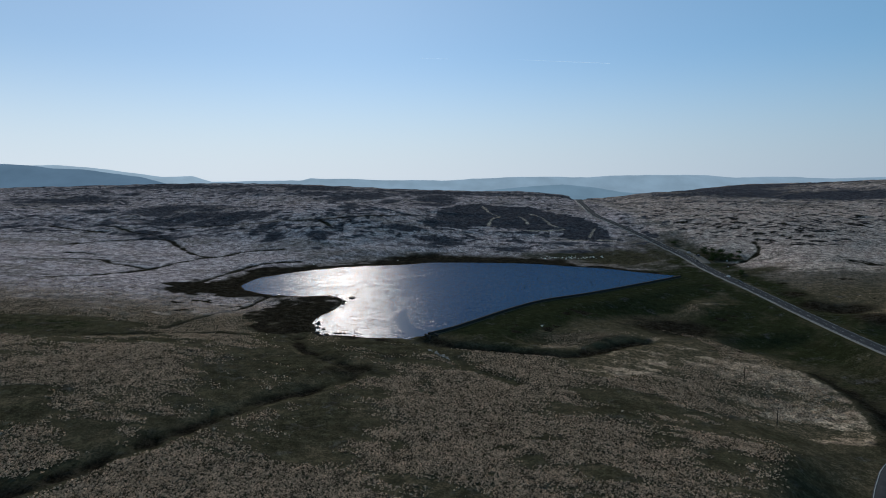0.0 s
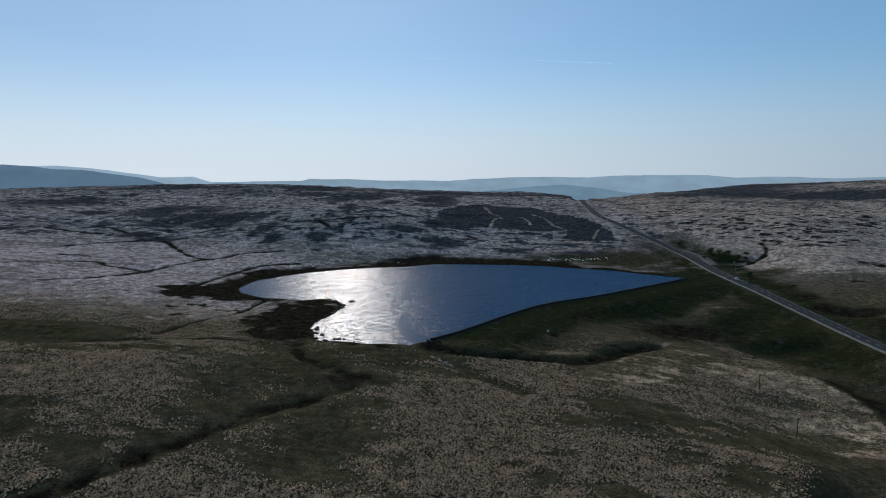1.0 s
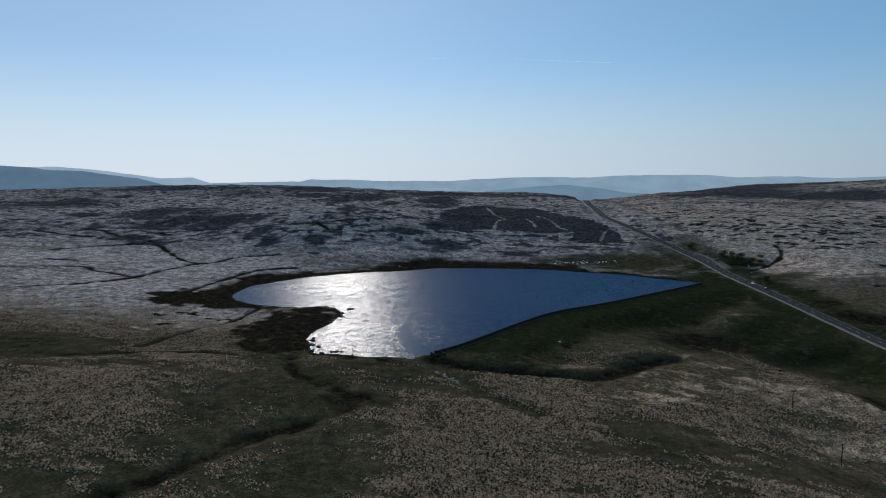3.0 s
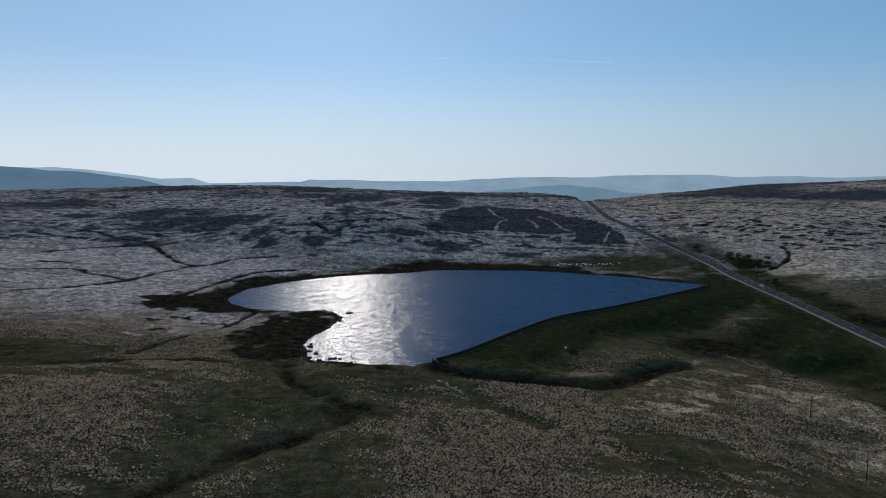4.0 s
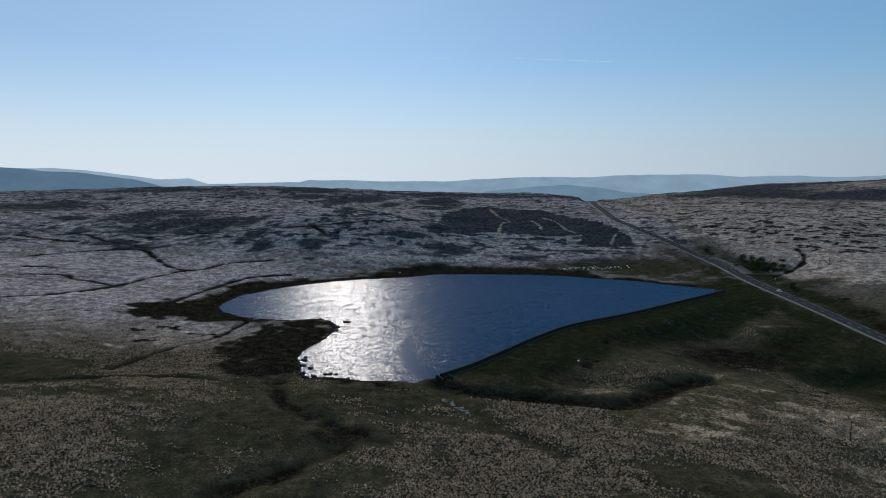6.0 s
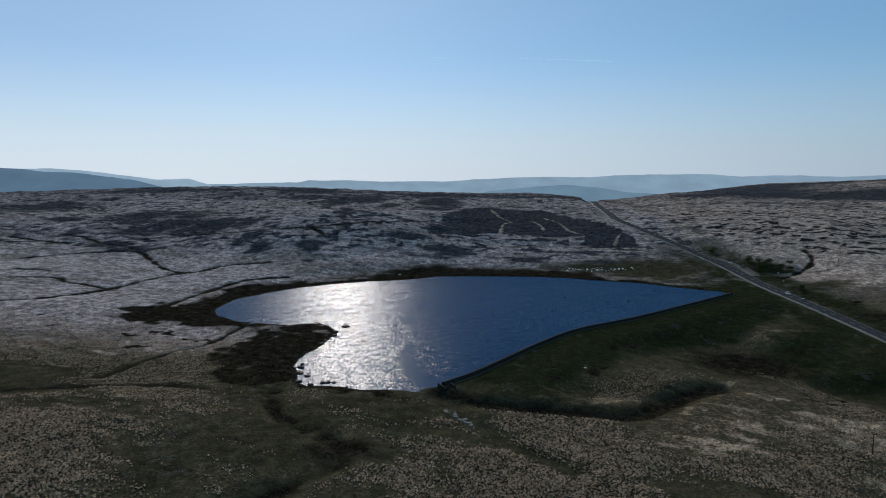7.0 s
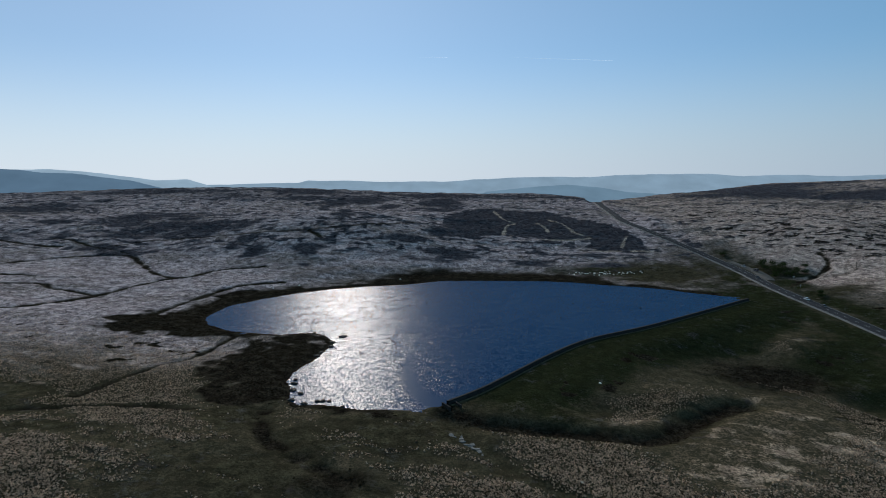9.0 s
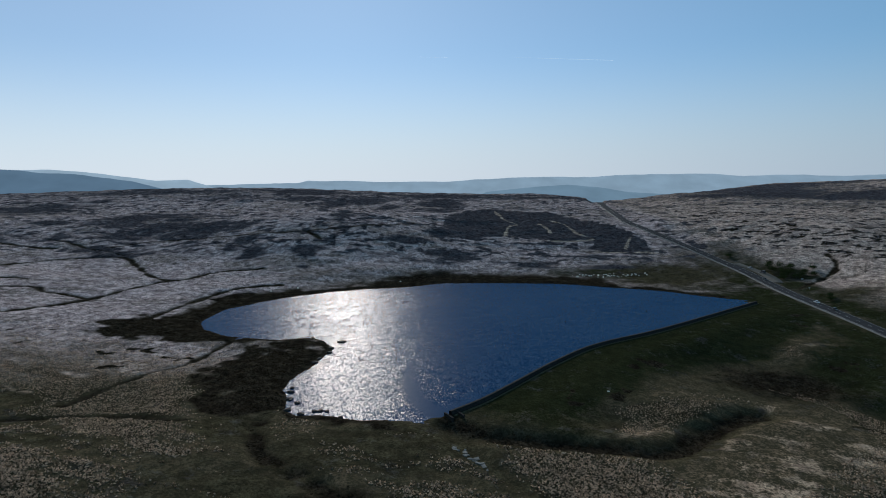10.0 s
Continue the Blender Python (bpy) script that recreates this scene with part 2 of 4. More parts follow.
_lattice = np.random.default_rng(7).random((256, 256))


def value_noise(x, y):
    i, j = np.floor(x).astype(int), np.floor(y).astype(int)
    u, v = x - i, y - j
    u, v = u * u * (3 - 2 * u), v * v * (3 - 2 * v)
    at = lambda a, b: _lattice[(i + a) % 256, (j + b) % 256]
    return (at(0, 0) * (1 - u) + at(1, 0) * u) * (1 - v) + (at(0, 1) * (1 - u) + at(1, 1) * u) * v


def fbm(x, y, size, octaves=4, seed=0, stretch=1.0):
    """Layered noise about 0, size in metres; stretch > 1 draws it out along x."""
    total, weight, amp = 0.0, 0.0, 1.0
    u, v = x / (size * stretch) + 37.3 * seed, y / size + 91.7 * seed
    for k in range(octaves):
        total, weight = total + amp * (value_noise(u + 13.1 * k, v - 7.7 * k) - 0.5), weight + amp
        u, v, amp = 0.8 * u * 2.0 - 0.6 * v * 2.0, 0.6 * u * 2.0 + 0.8 * v * 2.0, amp * 0.55
    return 2.0 * total / weight


def curve(points, closed=False, step=2.0):
    """A smooth line through a few points."""
    p = [np.array(q, float) for q in points]
    n = len(p)
    out = []
    for k in range(n if closed else n - 1):
        if closed:
            a, b, c, d = (p[(k + o) % n] for o in (-1, 0, 1, 2))
        else:
            a, b, c, d = p[max(k - 1, 0)], p[k], p[k + 1], p[min(k + 2, n - 1)]
        m = max(2, int(np.linalg.norm(c - b) / step))
        for s in np.arange(m) / m:
            out.append(0.5 * (2 * b + (c - a) * s + (2 * a - 5 * b + 4 * c - d) * s * s + (3 * b - a - 3 * c + d) * s ** 3))
    if not closed:
        out.append(p[-1])
    return np.array(out)


def distance(x, y, line, closed=False, reach=80.0):
    """Distance from every (x, y) to a line, capped at reach."""
    best = np.full(x.shape, reach)
    lo, hi = line.min(0) - reach, line.max(0) + reach
    near = (x > lo[0]) & (x < hi[0]) & (y > lo[1]) & (y < hi[1])
    px, py = x[near], y[near]
    d2 = np.full(px.shape, reach * reach)
    ends = np.roll(line, -1, 0) if closed else line[1:]
    for (ax, ay), (bx, by) in zip(line, ends):
        ux, uy = bx - ax, by - ay
        s = np.clip(((px - ax) * ux + (py - ay) * uy) / (ux * ux + uy * uy + 1e-9), 0, 1)
        d2 = np.minimum(d2, (px - ax - s * ux) ** 2 + (py - ay - s * uy) ** 2)
    best[near] = np.sqrt(d2)
    return best


def inside(x, y, ring):
    hit = np.zeros(x.shape, bool)
    for (ax, ay), (bx, by) in zip(ring, np.roll(ring, -1, 0)):
        if ay != by:
            cross = (ay > y) != (by > y)
            hit ^= cross & (x < (bx - ax) * (y - ay) / (by - ay) + ax)
    return hit


# the shore: natural banks first, then the straight dam from the east end back to the south corner
SHORE = curve([(-18, 311), (-37, 312), (-52, 316), (-66, 318), (-72, 336), (-76, 349), (-70, 376), (-66, 400), (-73, 417), (-84, 424),
               (-96, 421), (-115, 425), (-135, 434), (-153, 457), (-153, 494), (-142, 512), (-125, 533), (-104, 549), (-72, 564),
               (-38, 573), (-9, 587), (43, 586), (86, 579), (118, 563), (144, 552), (176, 527), (192, 513)], step=3)
DAM = curve([(196, 499), (149, 461.5), (104.5, 427), (66.5, 401.5), (41.5, 375), (16, 342), (4, 327), (-8, 315)], step=3)
SHORE[4:-4] += 1.5 * np.stack([fbm(SHORE[4:-4, 0], SHORE[4:-4, 1], 9, 3, 41), fbm(SHORE[4:-4, 0], SHORE[4:-4, 1], 9, 3, 42)], -1)
LAKE = np.concatenate([SHORE, DAM])
ROAD = curve([(231, 40), (232, 200), (233, 300), (236, 370), (237, 440), (235, 520), (237, 590), (229, 645), (219, 690), (206, 745), (198, 795),
              (208, 890), (222, 990), (250, 1130), (288, 1300), (330, 1480)], step=6)
SIDE_ROAD = curve([(88, 100), (108, 135), (125, 160), (134.5, 173.5), (144, 185), (152, 193.5), (163, 200), (186, 205), (229, 208)], step=4)
STREAM = curve([(-74, 316), (-75, 305), (-68, 285), (-55, 271), (-42, 260), (-37, 252), (-48, 236), (-60, 222), (-72, 208), (-90, 181),
                (-107, 160), (-130, 140), (-160, 125)], step=4)
CUT = curve([(-8, 309), (2, 303), (17, 298), (37, 295), (51, 293), (59, 292), (69, 297), (84, 313), (100, 326), (113, 334)], step=4)
BROW = curve([(138, 180), (152, 205), (167, 228), (178, 258), (176, 290), (167, 322), (157, 352), (150, 380)], step=4)
COMBED = curve([(84, 277), (100, 291), (118, 300), (138, 298), (156, 287), (168, 270), (172, 252), (158, 238), (140, 240)], step=4)
CHUTE = curve([(-9, 308), (-4, 293), (1, 281), (9, 270), (16, 260), (30, 245)], step=4)
DITCHES = [curve(c, step=5) for c in (
    [(-152, 322), (-147, 348), (-141, 371), (-132, 379), (-126, 400), (-120, 424)],
    [(-379, 582), (-359, 611), (-334, 628), (-292, 636), (-269, 614), (-237, 576), (-212, 567), (-194, 594), (-160, 604)],
    [(-391, 692), (-364, 680), (-332, 662), (-315, 656), (-290, 640)],
    [(-439, 682), (-388, 664), (-367, 662)],
    [(-340, 546), (-316, 547)],
    [(-345, 500), (-301, 526), (-285, 517), (-269, 514), (-247, 509), (-237, 533), (-226, 557), (-212, 567)],
    [(-290, 440), (-262, 470), (-247, 509)],
    [(-175, 300), (-139, 310), (-100, 307)],
    [(-99, 321), (-103, 341), (-104, 373)],
    [(-190, 425), (-186, 470), (-176, 516), (-163, 545), (-134, 565)],
    [(-141, 691), (-123, 670)],
    [(318, 620), (308, 590), (285, 572), (263, 553), (249, 540)])]
MOOR_PATH = curve([(-321, 667), (-282, 686), (-227, 690), (-197, 688), (-141, 691), (-92, 708), (-40, 740)], step=6)
TRACKS = [curve(c, step=5) for c in (
    [(57, 879), (60, 831), (64, 794), (73, 785), (60, 755), (54, 723)], [(98, 785), (102, 758), (103, 740)],
    [(114, 805), (124, 776), (129, 752), (131, 733), (143, 717), (120, 708), (85, 708)], [(179, 716), (165, 682)], [(136, 676), (179, 668), (194, 664)])]
# dark heather on the far slopes: centre x and y, half widths
HEATHER_WEST = [(-564, 901, 69, 70), (-436, 761, 23, 12), (-352, 786, 40, 60), (-300, 764, 35, 60), (-334, 709, 20, 18), (-334, 661, 24, 12), (-298, 643, 26, 11), (-275, 709, 26, 16),
                (-249, 727, 18, 40), (-386, 698, 10, 12), (-198, 670, 11, 13), (-179, 640, 9, 20), (-131, 640, 11, 20), (-127, 613, 7, 10), (-217, 724, 12, 22)]
HEATHER_MID = [(-164, 951, 25, 70), (-116, 770, 9, 50), (-117, 997, 26, 43), (-80, 916, 16, 27), (-10, 959, 33, 60), (-50, 692, 18, 16), (-29, 690, 10, 10), (-9, 722, 20, 17), (-4, 659, 15, 11),
               (98, 701, 12, 5), (130, 661, 14, 6), (137, 632, 14, 6), (70, 637, 18, 9), (-219, 1016, 36, 33)]
HEATHER_EAST = [(546, 1151, 150, 90), (700, 1090, 150, 70), (442, 1118, 70, 35), (560, 1260, 170, 110), (760, 1340, 190, 60)]
FLECKED = [(265, 762, 16, 14), (272, 719, 16, 12), (275, 686, 14, 12), (309, 691, 20, 18), (316, 672, 18, 12), (343, 671, 22, 18), (343, 640, 24, 15), (357, 612, 30, 15), (395, 640, 24, 22),
           (440, 690, 30, 34), (354, 716, 30, 24), (285, 781, 20, 18), (380, 830, 60, 40), (520, 760, 60, 60)]
BURN = curve([(4, 828), (51, 896), (123, 872), (148, 815), (176, 762), (188, 718), (188, 688), (173, 666), (137, 680), (139, 712), (123, 720), (109, 710), (63, 724), (26, 711), (2, 715), (-12, 760)], True, 8)
# smooth dark ground between the tussocks
HOLLOWS = [(64, 218, 23, 17), (-42, 202, 17, 22), (-15, 183, 4, 5), (-7, 241, 6, 9), (19, 185, 9, 5), (27, 176, 7, 5), (33, 190, 9, 3), (47, 166, 6, 4), (73, 193, 9, 9), (86, 178, 13, 8),
           (72, 272, 16, 7), (-64, 253, 25, 20), (-86, 230, 13, 18), (-143, 286, 34, 12), (-142, 193, 9, 14), (-35, 253, 12, 7), (-23, 290, 32, 20)]
HOLLOWS_MORE = [(125, 214, 15, 13), (156, 210, 7, 24), (-149, 215, 15, 5), (-50, 181, 9, 6), (-91, 194, 4, 3), (-49, 284, 18, 14), (97, 277, 18, 6), (-84, 300, 22, 16), (-190, 300, 50, 9), (-86, 365, 18, 45)]

# the lie of the land: two long rises behind the water and broad mounds and hollows: height, centre x and y, half widths, turn
LANDFORMS = [
    (-3.0, -280, 1180, 320, 120, 0),
    (-4.5, 870, 1460, 160, 130, 0),
    (21.3, -480, 520, 260, 230, 0),
    (7.4, -150, 250, 120, 90, 0),
    (-2.4, -20, 230, 70, 70, 0),
    (-6.3, 150, 375, 85, 60, 35),
    (-1.0, 110, 270, 60, 50, 0),
    (-9.9, 190, 300, 70, 130, 0),
    (16.8, 390, 650, 130, 120, 0),
    (1.4, 245, 620, 60, 110, 0),
    (16.3, -130, 720, 110, 110, 0),
    (-2.9, -420, 900, 250, 200, 0),
    (-3.9, 120, 780, 130, 110, 0),
    (17.2, -350, 1200, 420, 250, 0),
    (-14.9, 300, 1230, 90, 260, 0),
    (-10.8, 620, 1000, 260, 260, 0),
    (21.3, 1050, 1350, 420, 320, 0),
    (-0.5, -20, 380, 140, 100, 0),
    (-4.0, -140, 400, 60, 100, 0),
    (-7.4, 0, 1150, 260, 220, 0),
    (6.0, 330, 560, 50, 60, 0),
    (-10.3, 150, 225, 50, 55, 0),
    (-4.0, 55, 319, 26, 14, 0),
    (3.0, 186, 416, 30, 22, 0),
    (-1.6, -150, 322, 40, 30, 0),
    (-3.5, -250, 504, 60, 45, 0),
    (-5.5, 292, 564, 34, 34, 0),
    (-4.0, 266, 398, 16, 16, 0),
]


def relief(x, y):
    """The broad heights, before shore, road and streams are cut in."""
    z = 37.4 * smooth(570, 820, y) + 17.1 * smooth(750, 1180, y)
    for high, *form in LANDFORMS:
        z = z + high * mound(x, y, *form)
    far = smooth(1150, 2000, y - 330 * smooth(420, 850, x))
    near = smooth(-100, -900, y)
    return z * (1 - far) * (1 - near) - 60 * far - 20 * near


_along = np.arange(-600, 1700, 5.0)
_road_x = np.interp(_along, ROAD[:, 1], ROAD[:, 0])
_grade = np.convolve(np.pad(relief(_road_x, _along), 10, mode="edge"), np.ones(21) / 21, "valid")
_grade -= 14.0 * smooth(1020, 1280, _along) + 45.0 * smooth(1290, 1560, _along)


def road_height(y):
    return np.interp(y, _along, _grade)


def side_height(x):
    return -13.0 + (float(road_height(208.0)) + 13.0) * smooth(165, 222, x)


def land(x, y):
    """Height and plant cover of the ground at arrays x, y."""
    z = relief(x, y)
    shore = distance(x, y, LAKE, True, 70)
    wet = inside(x, y, LAKE)
    dam = distance(x, y, DAM, False, 70)
    rough = fbm(x, y, 26, 5, 1) * 1.1 + fbm(x, y, 6, 3, 2) * 0.35
    rough = rough * (1 + 1.5 * smooth(600, 800, y))
    bank = smooth(0, 45, shore)
    z = 0.15 + (z + rough) * bank + 0.8 * smooth(0, 6, shore) * (1 - bank)
    crest = 0.7 * (1 - smooth(4, 10, dam))
    z = np.where(dam < 30, np.maximum(z, 0) * smooth(8, 30, dam) + np.minimum(z, 0) * smooth(5, 30, dam) + crest, z)
    z = np.where(wet, -np.minimum(4, 0.05 + 0.22 * shore), z)
    lines = {"stream": distance(x, y, STREAM, False, 30), "cut": distance(x, y, CUT, False, 40), "chute": distance(x, y, CHUTE, False, 30)}
    wob = fbm(x, y, 9, 3, 5)
    z = z - (1.3 + wob) * np.exp(-((lines["stream"] / 4.0) ** 2)) * ~wet * smooth(2, 12, shore)
    z = z - 3.6 * np.exp(-((lines["cut"] / 6.5) ** 2)) * ~wet * smooth(8, 24, shore)
    z = z - 1.2 * np.exp(-((lines["chute"] / 4.0) ** 2)) * ~wet * smooth(0, 8, shore)
    ditch = np.full(x.shape, 30.0)
    for d in DITCHES:
        ditch = np.minimum(ditch, distance(x, y, d, False, 30) + 2.2 * wob + 0.3)
    z = z - 0.9 * np.exp(-((ditch / 2.2) ** 2)) * ~wet
    edge = np.interp(y, BROW[:, 1], BROW[:, 0]) + 3 * wob - x
    # the road's bed, its verges and the cutting through the ridge
    off = np.abs(x - np.interp(y, ROAD[:, 1], ROAD[:, 0]))
    bed = np.where((y < 2500) & (y > -500), (1 - smooth(8.5, 22 - 4 * smooth(900, 1250, y) + 0.12 * np.maximum(y - 1350, 0), off)) * smooth(2500, 2100, y), 0)
    z = z * (1 - bed) + (road_height(y) - 0.35) * bed
    z = z - 4.5 * smooth(0, 16, -edge) * smooth(185, 215, y) * smooth(365, 345, y) * (1 - bed)
    side = distance(x, y, SIDE_ROAD, False, 60)
    bed2 = 1 - smooth(6, 30, side)
    z = z * (1 - bed2) + (side_height(x) - 0.3) * bed2
    track = np.full(x.shape, 30.0)
    for d in TRACKS:
        track = np.minimum(track, distance(x, y, d, False, 30) + 1.6 * wob + 0.8)
    # cover, each from 0 to 1
    patch = fbm(x, y, 38, 5, 11, 2.6)
    patch2 = fbm(x, y, 90, 4, 12, 2.2)
    streak = fbm(x, y, 7, 4, 13, 3.0)
    slant = fbm(0.94 * x - 0.34 * y, 0.34 * x + 0.94 * y, 5, 4, 27, 4.0)
    ragged = 1.6 * wob + 1.2 * fbm(x, y, 25, 4, 16)
    # heather
    far = smooth(585, 660, y)
    ridge = smooth(1000, 1080, y + 60 * patch2) * smooth(330, 230, x)
    heather = np.clip(0.12 + 1.5 * (patch + 0.5 * patch2 - 0.14) + 1.0 * streak, 0, 0.9) * far * np.where(x > 225, 0.1, 1) * (1 - 0.4 * smooth(-130, -350, x))
    heather = np.maximum(heather, np.clip(0.66 + 1.6 * patch + 0.6 * streak, 0, 1) * ridge * smooth(-1100, -300, x))
    for hx, hy, rx, ry in HEATHER_WEST + HEATHER_MID:
        core = mound(x, y, hx, hy, 1.15 * rx, 1.15 * ry)
        heather = np.maximum(heather, np.clip(1.6 * core + 1.4 * patch + 1.1 * streak - 0.24, 0, 1) * (core > 0.05))
    for hx, hy, rx, ry in HEATHER_EAST:
        core = mound(x, y, hx, hy, rx, ry)
        heather = np.maximum(heather, np.clip(1.9 * core + 1.2 * patch + 0.5 * streak - 0.4, 0, 1) * (core > 0.05))
    zone = np.zeros(x.shape)
    for hx, hy, rx, ry in FLECKED:
        zone = np.maximum(zone, mound(x, y, hx, hy, rx, ry))
    small = fbm(x, y, 5.5, 3, 44, 1.7)
    hillside = np.maximum(0.22 * smooth(240, 270, x) * smooth(600, 680, y), 0.36 * smooth(610, 680, y) * (x <= 240))
    flecks = np.clip(6.0 * (small - 0.22) + 0.4 * streak + 1.2 * np.maximum(zone, hillside), 0, 1) * smooth(0.05, 0.25, np.maximum(zone, hillside))
    heather = np.maximum(heather, flecks)
    burnt = inside(x + 8 * wob, y + 14 * fbm(x, y, 30, 3, 21), BURN)
    heather = np.where(burnt, 1.0, heather)
    # grass greens: road verges, the foot of the dam, a few better fields
    verge = np.exp(-(((off - 16) / 16) ** 2)) * smooth(760, 560, y)
    toe = (1 - smooth(22, 60, dam + 16 * fbm(x, y, 30, 3, 14))) * ~wet * (dam < 69) * smooth(0, 40, x + y - 300)
    field = mound(x, y, 212, 330, 32, 150) + mound(x, y, 178, 375, 22, 26) + 1.1 * mound(x, y, -215, 318, 52, 20) + 0.6 * mound(x, y, 190, 560, 55, 60) + 0.8 * mound(x, y, 130, 614, 70, 18) + mound(x, y, 276, 578, 14, 9)
    green = np.clip(np.maximum.reduce([0.9 * verge, 1.1 * toe, field]) + 0.4 * fbm(x, y, 16, 4, 15), 0, 1) * np.clip(np.maximum.reduce([verge, toe, field]) * 2.5, 0, 1)
    # wet ground round the water and along the channels
    reach = 6 + 34 * smooth(560, 600, y) + 4 * smooth(330, 310, y) + 20 * smooth(-90, -140, x) * smooth(420, 460, y)
    marsh = 1.1 - shore / (reach + 5 * ragged)
    for mx, my, rx, ry, turn in ((-172, 448, 34, 24, 8), (-88, 372, 26, 46, 0), (-82, 328, 18, 20, 0), (-128, 430, 36, 14, 0), (-150, 500, 18, 34, 0)):
        bog = mound(x, y, mx, my, rx, ry, turn)
        marsh = np.maximum(marsh, 1.5 * bog + 0.45 * ragged * smooth(0, 0.35, bog) - 0.12)
    marsh = np.clip(marsh, 0, 1) * ((dam > 20) | (x < -30))
    wetland = np.maximum.reduce([marsh, 0.85 * np.exp(-((lines["stream"] / (6 + 5 * wob)) ** 2)), np.exp(-((lines["cut"] / 9) ** 2)), 0.7 * np.exp(-((lines["chute"] / 3.5) ** 2)),
                                 0.8 * np.exp(-((ditch / 2.4) ** 2))])
    hollow = np.zeros(x.shape)
    for hx, hy, rx, ry in HOLLOWS + HOLLOWS_MORE:
        hollow = np.maximum(hollow, mound(x, y, hx, hy, 1.15 * rx, 1.15 * ry))
    # tussocks
    knoll, shelf = mound(x, y, 72, 326, 44, 12, 24), mound(x, y, 181, 413, 24, 10, -8)
    combed = (1 - smooth(12, 34, distance(x, y, COMBED, False, 60) + 5 * fbm(x, y, 18, 3, 29))) * (edge > -1) * (lines["cut"] > 8)
    toe_zone = smooth(15, 50, x + 0.4 * (y - 330)) * smooth(530, 480, y) * smooth(235, 215, x) * (lines["cut"] < 39)
    toe_zone = np.maximum(toe_zone, np.clip(1.2 * toe, 0, 1)) * (1 - np.clip(1.6 * knoll, 0, 1))
    behind = smooth(-2, 10, -edge) * smooth(185, 215, y)
    tuft_land = 1.02 + 1.5 * fbm(x, y, 26, 5, 17, 1.4) + 1.2 * slant + 0.3 * streak - 1.6 * hollow + 0.15 * smooth(-60, -110, x)
    tuft_land = np.clip(tuft_land, 0, 1) * smooth(470, 350, y) * (1 - np.clip(toe_zone, 0, 1)) * (1 - behind)
    tuft_land = np.maximum(tuft_land, np.clip(1.3 * np.maximum(knoll, shelf) + 0.7 * slant - 0.1, 0, 0.85))
    low = np.maximum.reduce([hollow, 0.3 * toe_zone * (1 - green), 0.9 * mound(x, y, 140, 372, 62, 30) * (1 - green), 1.1 * mound(x, y, 175, 600, 55, 42), 0.9 * mound(x, y, 262, 590, 24, 18), 0.9 * mound(x, y, 275, 520, 30, 14, 30)]) + 0.35 * fbm(x, y, 20, 4, 22, 2.0) * smooth(330, 300, y)
    low = np.clip(np.maximum(low, 0.55 * smooth(340, 300, y)), 0, 1) * (1 - 0.75 * tuft_land) * (1 - 0.9 * combed)
    olive = np.clip(np.maximum.reduce([wetland, 1.0 * low, 0.8 * tuft_land * smooth(420, 330, y) * (1 - combed)]), 0, 1)
    # shade on the bank that faces away from the sun, painted dark
    shaded_bank = 1.2 * mound(x, y, 146, 374, 30, 20) * (1 - np.clip(2 * shelf, 0, 1))
    # peat; the cut's shadowed bed is painted dark here too
    peat = np.maximum.reduce([0.95 * np.exp(-((lines["cut"] / 5.0) ** 2)), np.exp(-((lines["stream"] / (3.0 + 1.5 * wob)) ** 2)) * np.clip(0.8 + 1.5 * wob, 0, 1), 0.9 * np.exp(-((ditch / 1.7) ** 2)),
                              # also dark patches east of the road and a dark strip below the brow
                              smooth(0.2, 0.7, marsh), shaded_bank, 1.2 * mound(x, y, 256, 408, 13, 13), 1.3 * mound(x, y, 272, 398, 16, 10), 1.2 * mound(x, y, 268, 368, 12, 14), 0.8 * mound(x, y, 258, 440, 9, 14), 0.8 * np.exp(-(((-edge - 9) / 8) ** 2)) * smooth(190, 215, y) * smooth(330, 300, y),
                              0.9 * mound(x, y, -40, 256, 13, 8), 0.7 * np.exp(-((distance(x, y, MOOR_PATH, False, 30) / 2.5) ** 2))])
    peat = np.where(wet, 1.0, np.maximum(peat, 0.9 * smooth(0.35, 0.75, flecks) * smooth(255, 285, x) * smooth(1050, 900, y)))
    bare = np.maximum(0.9 * np.exp(-((track / 2.2) ** 2)), np.clip(1 - np.abs(off - 11.5) / 2.6, 0, 1) * 0.25 * (y < 1500))
    pale = np.clip((0.24 + 0.34 * smooth(105, 150, x)) * combed + 0.7 * slant + 0.4 * streak + 0.2 * patch, 0, 0.6) * smooth(0.1, 0.6, combed)
    pale = np.maximum(pale, np.clip(0.1 * np.maximum(knoll, shelf) + 1.1 * streak, 0, 0.6) * (np.maximum(knoll, shelf) > 0.15)) * (1 - np.clip(verge, 0, 1))
    plain = smooth(300, 340, y + 0.1 * np.maximum(-x - 100, 0)) * (1 - 0.8 * olive) * (shore > 20) * (1 - np.clip(toe_zone, 0, 1)) * (1 - behind * smooth(520, 480, y))
    plain = plain * np.where(x > 0, smooth(470, 520, y), 1)
    pale = np.maximum(pale, np.clip(0.72 - 0.15 * smooth(230, 260, x) + 0.9 * streak + 0.8 * patch, 0.2, 0.95) * plain * (1 - np.clip(1.6 * green, 0, 1)))
    pale = np.maximum(pale, np.clip(0.66 + 0.3 * streak, 0, 0.85) * smooth(250, 275, x) * smooth(480, 560, y) * smooth(1000, 900, y))
    tuft_land = tuft_land * (1 - np.clip(0.6 * combed, 0, 0.5)) * smooth(20, 40, side) * (1 - np.clip(1.5 * green, 0, 1)) * (1 - np.clip(1.3 * wetland, 0, 1))
    return z, (heather, green, olive), (bare, pale, peat), wet, shore, off, tuft_land


